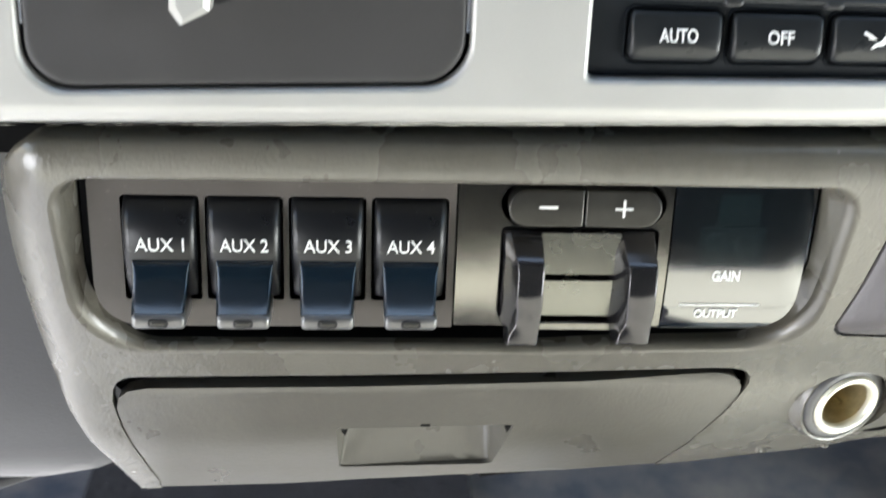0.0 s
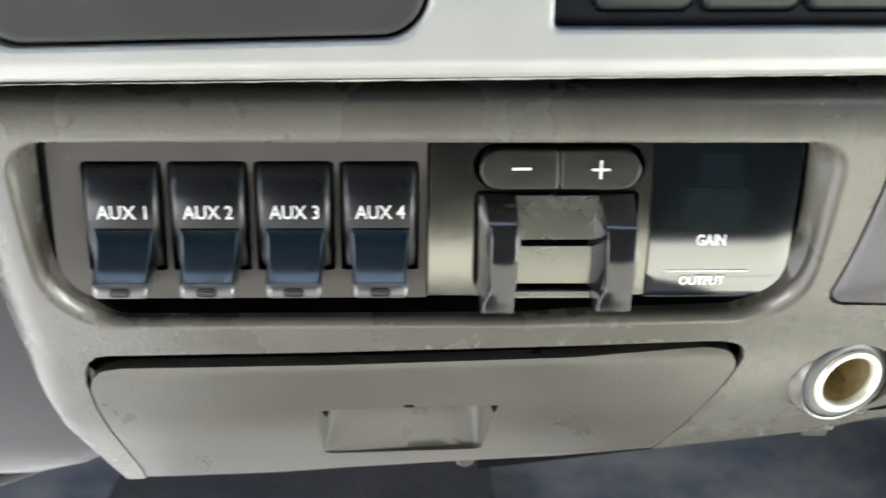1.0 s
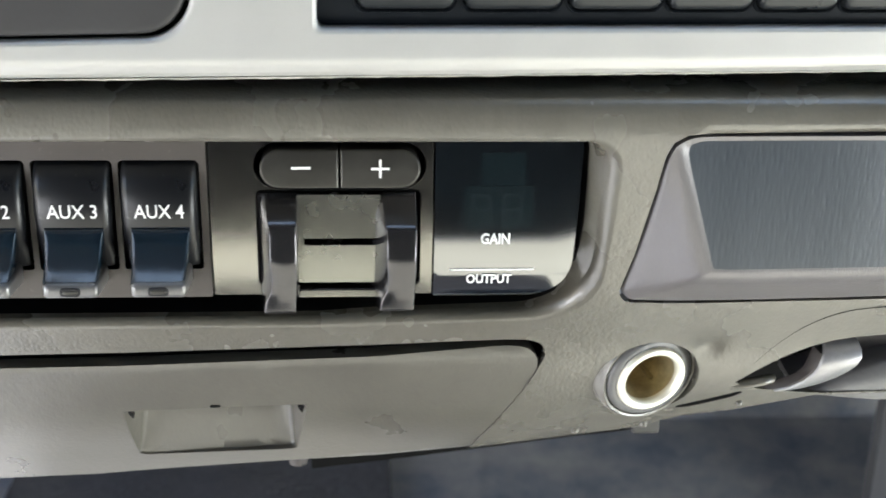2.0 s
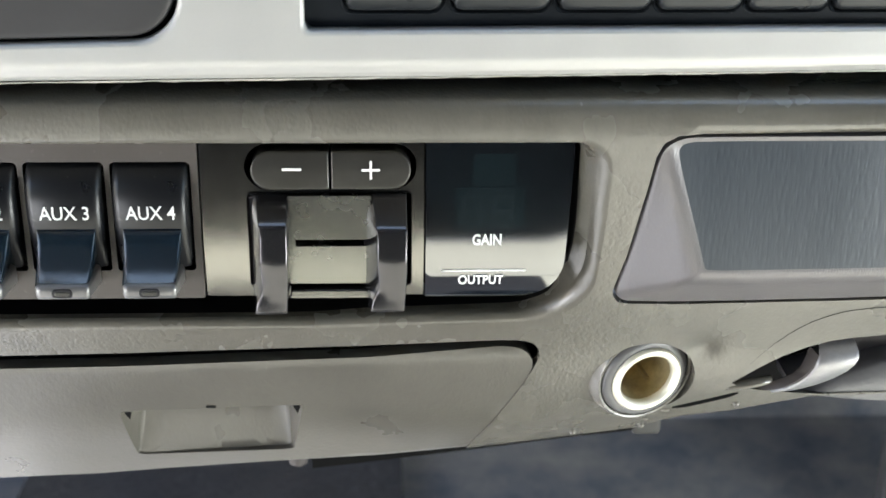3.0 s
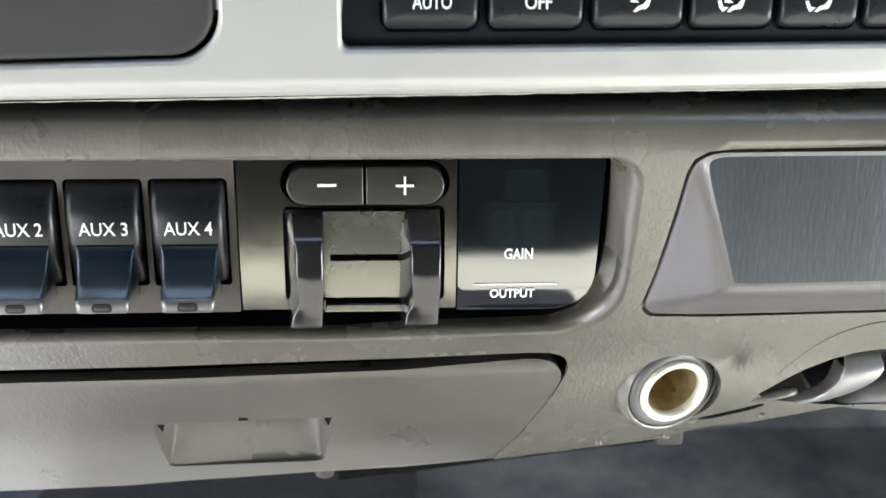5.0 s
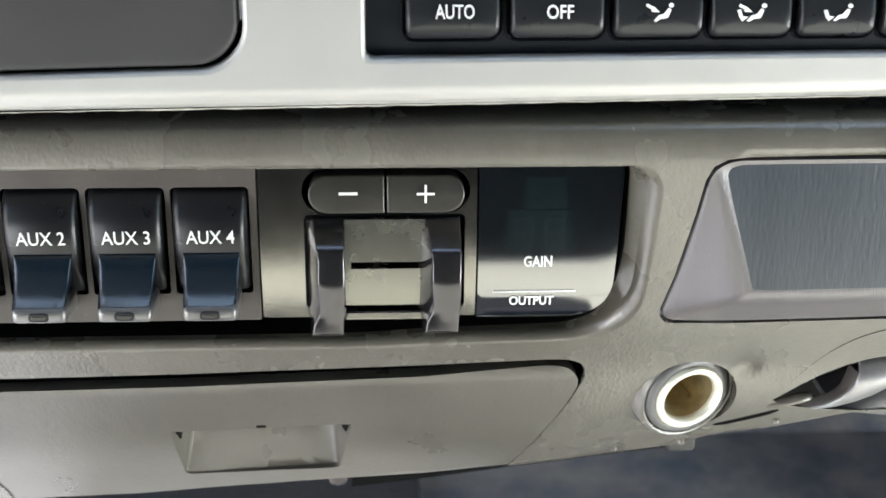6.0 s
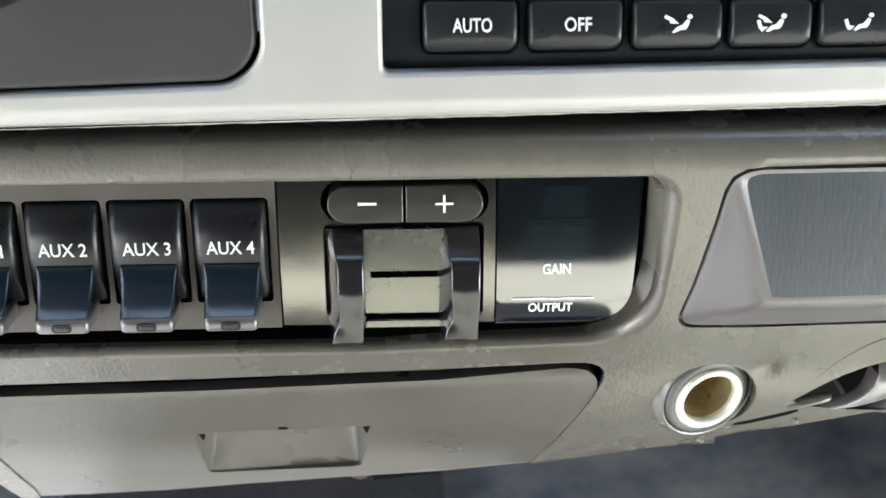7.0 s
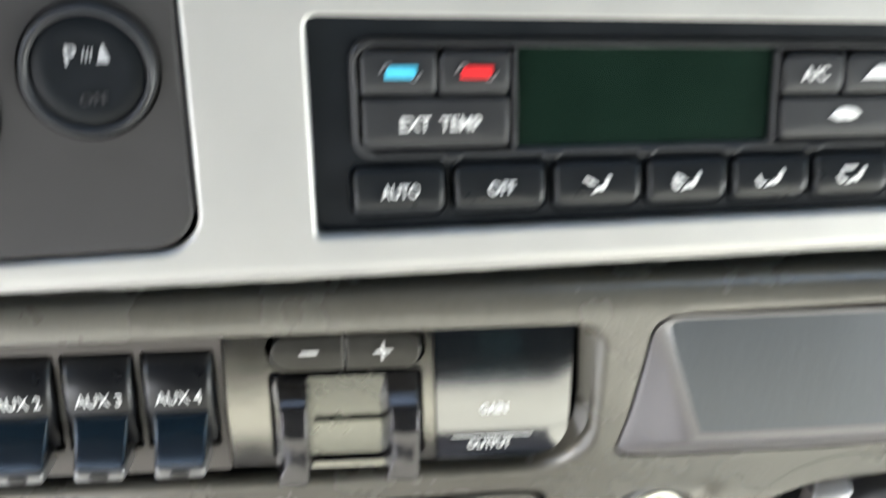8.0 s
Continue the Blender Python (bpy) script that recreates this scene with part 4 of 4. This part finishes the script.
ob = part("pointer", loft([[(x, -0.004, z) for x, z in blade], [(x, -0.0125, z) for x, z in scaled(blade, 0.0006)], [(x, -0.0140, z) for x, z in scaled(blade, 0.0024)]], True, True), SILVER, knob, "silver pointer blade", smooth=30)
ob.matrix_local = pose(0, 0, 0, 0, 2, 0)

# ---------------------------------------------------------------- climate control unit
cl = thing("climate_control", "black climate control unit with push keys and a dark green display", "climate control", BZ)
key_x = [(0.0447, 0.0706), (0.0738, 0.0998), (0.1028, 0.1278), (0.1302, 0.1532), (0.1556, 0.1776), (0.1800, 0.2020), (0.2044, 0.2264)]
KEY_OUT = [rrect(a, b, 0.0905, 0.1052, (0.0026, 0.0034, 0.0020, 0.0020), 6, 2) for a, b in key_x]
BAY = rrect(0.0450, 0.2262, 0.1080, 0.1436, 0.0062, 8, 8)
FLAT_WIN = rrect(0.0338, 0.2377, 0.0859, 0.1499, (0.0022, 0.0022, 0.004, 0.004), 6, 8)
part("faceplate", sheet(FLAT_WIN, [scaled(k, -0.0012) for k in KEY_OUT] + [BAY], lambda x, z: 0.0042, 0.008, 0.004), FACE, cl)
part("case", pad(scaled(FLAT_WIN, 0.0008), 0.020, 0.0085, 0.0003), DARK, cl, smooth=0)
loops = []
for d, y in ((0.0, 0.0044), (0.0001, 0.0032), (0.0006, 0.0024), (0.0013, 0.0021), (0.0019, 0.0025), (0.0024, 0.0034), (0.0027, 0.0050), (0.0028, 0.0080)):
    loops.append([(x, y, z) for x, z in scaled(BAY, d)])
part("bay_rim", loft(loops), BTNUP, cl, "raised rounded rim round the display bay", smooth=60)
for i, k in enumerate(KEY_OUT):
    part("key_rim", loft([[(x, y, z) for x, z in scaled(k, d)] for d, y in ((-0.0012, 0.0042), (-0.0010, 0.0036), (-0.0004, 0.0040), (-0.0003, 0.0080))]), FACE, cl, smooth=60)
    key = part("push_key", pad(k, 0.0080, 0.0002, 0.0012, lambda x, z: 0.0022 * max(0.0, (z - 0.0965) / 0.0093) ** 1.5 + 0.0022 * max(0.0, (0.0965 - z) / 0.0060) ** 2.2), BTN, cl, "soft black push key", smooth=50)
    cx = (key_x[i][0] + key_x[i][1]) / 2
    y = 0.0006
    if i < 2:
        lettering(("AUTO", "OFF")[i], (0.0108, 0.0075)[i], 0.0039, pose(cx + 0.0004, 0, 0.0988), WHITE, key, 0.012, lambda x, z: -0.0003 + 0.0022 * max(0.0, (z + 0.0992 - 0.0965) / 0.0093) ** 1.5)
    else:
        # airflow marks: a bent seat stroke with a round end, and an arrow or two
        z0, s = 0.0988, []
        if i in (2, 3, 6):
            s += [stroke(cx - 0.0040, z0 + 0.0020, cx - 0.0016, z0 + 0.0008, 0.0009), [(cx - 0.0022, z0 + 0.0017), (cx - 0.0001, z0 - 0.0001), (cx - 0.0026, z0 + 0.0001)]]
        if i in (3, 4, 5):
            s += [stroke(cx - 0.0041, z0 + 0.0006, cx - 0.0033, z0 - 0.0017, 0.0010), [(cx - 0.0042, z0 - 0.0012), (cx - 0.0014, z0 - 0.0014), (cx - 0.0030, z0 - 0.0028)]]
        if i in (5, 6):
            s += [stroke(cx - 0.0034, z0 + 0.0024, cx + 0.0006, z0 + 0.0025, 0.0009)]
        s += [[(cx - 0.0018, z0 - 0.0027), (cx - 0.0010, z0 - 0.0028), (cx + 0.0002, z0 - 0.0020), (cx + 0.0018, z0 - 0.0019), (cx + 0.0024, z0 - 0.0012), (cx + 0.0030, z0 + 0.0008), (cx + 0.0022, z0 + 0.0011),
               (cx + 0.0010, z0 - 0.0006), (cx - 0.0004, z0 - 0.0010)],
              [(cx + 0.0029 + 0.0007 * math.cos(a), z0 + 0.0020 + 0.0007 * math.sin(a)) for a in np.linspace(0, 2 * math.pi, 11)[:-1]]]
        part("airflow_mark", bars([(lp, -0.0003 + 0.0022 * max(0.0, (z0 + 0.0012 - 0.0965) / 0.0093) ** 1.5 - 0.0001 * j) for j, lp in enumerate(s)]), WHITE, key, "white airflow mark", smooth=0)

lcd = part("lcd", pad(rrect(0.0924, 0.1652, 0.1098, 0.1412, 0.0006, 3, 4), 0.009, 0.0040, 0.0002), LCD, cl, "dark green unlit display")
for x, w in ((0.0906, 0.0012), (0.1658, 0.0012)):
    part("display_edge", pad(rrect(x, x + w, 0.1106, 0.1406, 0.0005, 3, 4), 0.008, 0.0012, 0.0005), BTNUP, cl, "thin upright edge beside the display", smooth=50)
for x in (0.0703, 0.0992, 0.1268, 0.1520, 0.1764, 0.2008):
    part("rib", pad(rrect(x, x + 0.0058, 0.1068, 0.1096, 0.0013, 5), 0.006, 0.0018, 0.0010), BTNUP, cl, "small rounded rib", smooth=60)
for a, b, c, d in ((0.0482, 0.0692, 0.1272, 0.1400), (0.0702, 0.0896, 0.1272, 0.1400), (0.0482, 0.0896, 0.1112, 0.1264), (0.1682, 0.1856, 0.1262, 0.1394), (0.1866, 0.2050, 0.1262, 0.1394), (0.1682, 0.2050, 0.1112, 0.1254),
                   (0.2060, 0.2232, 0.1112, 0.1394)):
    key = part("temperature_key", pad(rrect(a, b, c, d, (0.0026 if c < 0.12 else 0.0008, 0.0010, 0.0010, 0.0026 if c > 0.12 else 0.0008), 5, 2), 0.008, 0.0008, 0.0008,
                                      lambda x, z: 0.0007 * max(0.0, (z - c) / (d - c)) + 0.0016 * max(0.0, (c + 0.0045 - z) / 0.0045) ** 2.2), BTNUP, cl, "soft black push key", smooth=50)
    cx, cz = (a + b) / 2 + 0.0006, (c + d) / 2 + 0.0006
    chip = lambda g, y: ([(cx - 0.0044 - g, cz - 0.0016 - g), (cx + 0.0032 + g * 0.4, cz - 0.0016 - g), (cx + 0.0044 + g, cz - 0.0002), (cx + 0.0044 + g, cz + 0.0018 + g), (cx - 0.0032 - g * 0.4, cz + 0.0018 + g), (cx - 0.0044 - g, cz + 0.0004)], y)
    if c == 0.1272:
        marks = [stroke(cx - 0.0058, cz + 0.0002, cx - 0.0042, cz + 0.0023, 0.0006), stroke(cx - 0.0044, cz + 0.0023, cx - 0.0028, cz + 0.0023, 0.0005),
                 stroke(cx + 0.0042, cz - 0.0021, cx + 0.0056, cz - 0.0002, 0.0006), stroke(cx + 0.0028, cz - 0.0021, cx + 0.0044, cz - 0.0021, 0.0005)]
        part("chip_corners", bars([(lp, 0.0007 - 0.0001 * j) for j, lp in enumerate(marks)]), STEEL, key, smooth=0)
        part("chip", bars([chip(0.0, 0.0005)]), BLUE if a < 0.06 else RED, key, "blue cooler chip" if a < 0.06 else "red warmer chip", smooth=0)
    elif b == 0.0896:
        lettering("EXT  TEMP", 0.0228, 0.0041, pose(cx + 0.0006, 0.0008, cz - 0.0004), WHITE, key, 0.012)
    elif a == 0.1682 and c == 0.1262:
        lettering("A/C", 0.0072, 0.0042, pose(cx - 0.0002, 0.0008, cz), WHITE, key, 0.012)
    elif a == 0.1682:
        fan = [(cx + r * math.cos(radians(t)) * 1.05, cz - 0.0026 + r * math.sin(radians(t))) for r, t in ((0.0052, 145), (0.0056, 118), (0.0057, 90), (0.0056, 62), (0.0052, 35), (0.0022, 42), (0.0019, 90), (0.0022, 138))]
        part("defrost_mark", bars([(fan, 0.0007)]), WHITE, key, "white fan-shaped mark", smooth=0)
    else:
        part("recirculation_mark", bars([([(cx - 0.0048, cz - 0.0016), (cx + 0.0044, cz - 0.0016), (cx + 0.0044, cz + 0.0006), (cx + 0.0010, cz + 0.0026), (cx - 0.0018, cz + 0.0024)], 0.0007)]), WHITE, key, smooth=0)

# the unit narrows slightly towards its far end
for o in cl.children_recursive:
    off = o.location
    for v in o.data.vertices:
        X, Z = v.co.x + off.x, v.co.z + off.z
        v.co.z -= (Z - 0.0856) * 0.80 * max(0.0, X - 0.0335)

# ---------------------------------------------------------------- knee panel beside the dash end
knee = thing("knee_panel", "dark grey plastic knee panel beside the dashboard end", "panel")
knee_y = smooth_table([-0.17, -0.14, -0.12, -0.10, -0.06, -0.02, 0.03, 0.09], [0.175, 0.125, 0.104, 0.092, 0.072, 0.058, 0.046, 0.040])
K_OUT = [(-0.40, -0.168), (-0.30, -0.162), (-0.20, -0.148), (-0.165, -0.138), (-0.138, -0.124), (-0.116, -0.108), (-0.112, -0.05), (-0.115, 0.08), (-0.40, 0.08)]
part("knee_shell", sheet(K_OUT, [], lambda x, z: knee_y(z) + 0.4 * max(0.0, x + 0.17) ** 2, 0.007, 0.012), KNEEDARK, knee, smooth=50)
part("lower_trim", loft([[(x, y + 0.012 * math.cos(a), z + 0.006 * math.sin(a)) for a in np.linspace(0, 2 * math.pi, 13)[:-1]]
                         for x, y, z in ((-0.40, 0.165, -0.176), (-0.28, 0.160, -0.172), (-0.20, 0.160, -0.163), (-0.165, 0.165, -0.152), (-0.150, 0.172, -0.147))], True, True), KNEEDARK, knee, "rolled lower trim", smooth=60)

# ---------------------------------------------------------------- cab around


def slab(name, x0, x1, y0, y1, z0, z1, material, hole=None, axis="y", label="", category="wall"):
    """A wall with thickness; hole (a0, a1, b0, b1) goes right through along the axis."""
    i = "xyz".index(axis)
    lo, hi = (x0, y0, z0), (x1, y1, z1)
    a, b = [k for k in range(3) if k != i]
    outer = [(lo[a], lo[b]), (hi[a], lo[b]), (hi[a], hi[b]), (lo[a], hi[b])]

    def place(p, d):
        v = [0, 0, 0]
        v[a], v[b], v[i] = p[0], p[1], d
        return tuple(v)
    if hole:
        h = [(hole[0], hole[2]), (hole[1], hole[2]), (hole[1], hole[3]), (hole[0], hole[3])]
        bm = loft([[place(p, lo[i]) for p in outer], [place(p, hi[i]) for p in outer], [place(p, hi[i]) for p in h], [place(p, lo[i]) for p in h], [place(p, lo[i]) for p in outer]])
        bmesh.ops.remove_doubles(bm, verts=bm.verts, dist=1e-6)
    else:
        bm = loft([[place(p, lo[i]) for p in outer], [place(p, hi[i]) for p in outer]], True, True)
    ob = part(name, bm, material, None, smooth=0)
    return tagged(ob, label, category, kind="structure")


slab("floor", -0.92, 1.02, -1.52, 0.80, -0.50, -0.46, CARPET, None, "z", "dark navy carpet on the cab floor", "floor")
# unseen pale patches, added to throw sunlight up at the dash
for a, b in ((-0.95, -0.53),):
    slab("floor_mat", -0.85, 0.95, a, b, -0.46, -0.452, BOUNCE_SAND, None, "z", "unseen pale sand floor patch that bounces sun at the dash", "mat")
slab("floor_mat", 0.20, 0.95, -0.52, 0.16, -0.46, -0.452, BOUNCE_SAND, None, "z", "unseen pale sand floor patch that bounces sun at the dash", "mat")
slab("footwell_mat", -0.85, -0.165, -0.52, 0.50, -0.46, -0.452, BOUNCE_GREY, None, "z", "unseen pale grey floor patch that bounces sun at the dash", "mat")
# unseen black patch, added to keep the sunlit floor from brightening the drawer
slab("rubber_mat", -0.160, 0.19, -0.52, 0.10, -0.46, -0.450, RUBBER, None, "z", "unseen black floor patch that cuts the bounce light", "mat")
slab("tunnel_mat", -0.255, 0.07, 0.502, 0.716, -0.46, -0.448, RUBBER, None, "z", "black grained vinyl cover on the floor", "floor cover")
slab("wall_front", -0.92, 1.02, 0.72, 0.78, -0.46, 0.34, CARPET, None, "y", "dark carpeted bulkhead behind the dashboard", "wall")
slab("footwell_trim", 0.4525, 0.62, 0.50, 0.515, -0.46, -0.10, ROOF, None, "y", "dark grey plastic trim beside the footwell", "trim")
# unseen, set close and near black to darken the display's reflection
slab("wall_rear", -0.92, 1.02, -1.08, -1.03, -0.46, 0.86, LINER, None, "y", "unseen dark wall closing the cab behind the camera", "wall")
slab("wall_left", -0.94, -0.90, -1.48, 0.72, -0.46, 0.86, LINER, (-0.98, 0.54, -0.40, 0.80), "x", "plain dark cab side wall with an open doorway", "wall")
slab("wall_right", 1.00, 1.04, -1.48, 0.72, -0.46, 0.86, LINER, (-0.95, -0.05, -0.38, 0.48), "x", "plain dark cab side wall with an open doorway", "wall")
slab("ceiling", -0.90, 1.00, -1.48, -0.25, 0.86, 0.90, ROOF, None, "z", "dark grey cab headliner", "ceiling")
slab("dash_top", -0.90, 1.00, -0.008, 0.72, 0.302, 0.32, LINER, None, "z", "dark dashboard top", "dashboard top")
for a, b in ((-0.90, -0.305), (0.425, 1.00)):
    slab("dash_side_panel", a, b, 0.045, 0.06, -0.10, 0.30, KNEE, None, "y", "plain grey dashboard side", "dashboard")
slab("ground", -60, 60, -60, 60, -1.2, -1.1, CONCRETE, None, "z", "pale concrete ground outside", "ground")
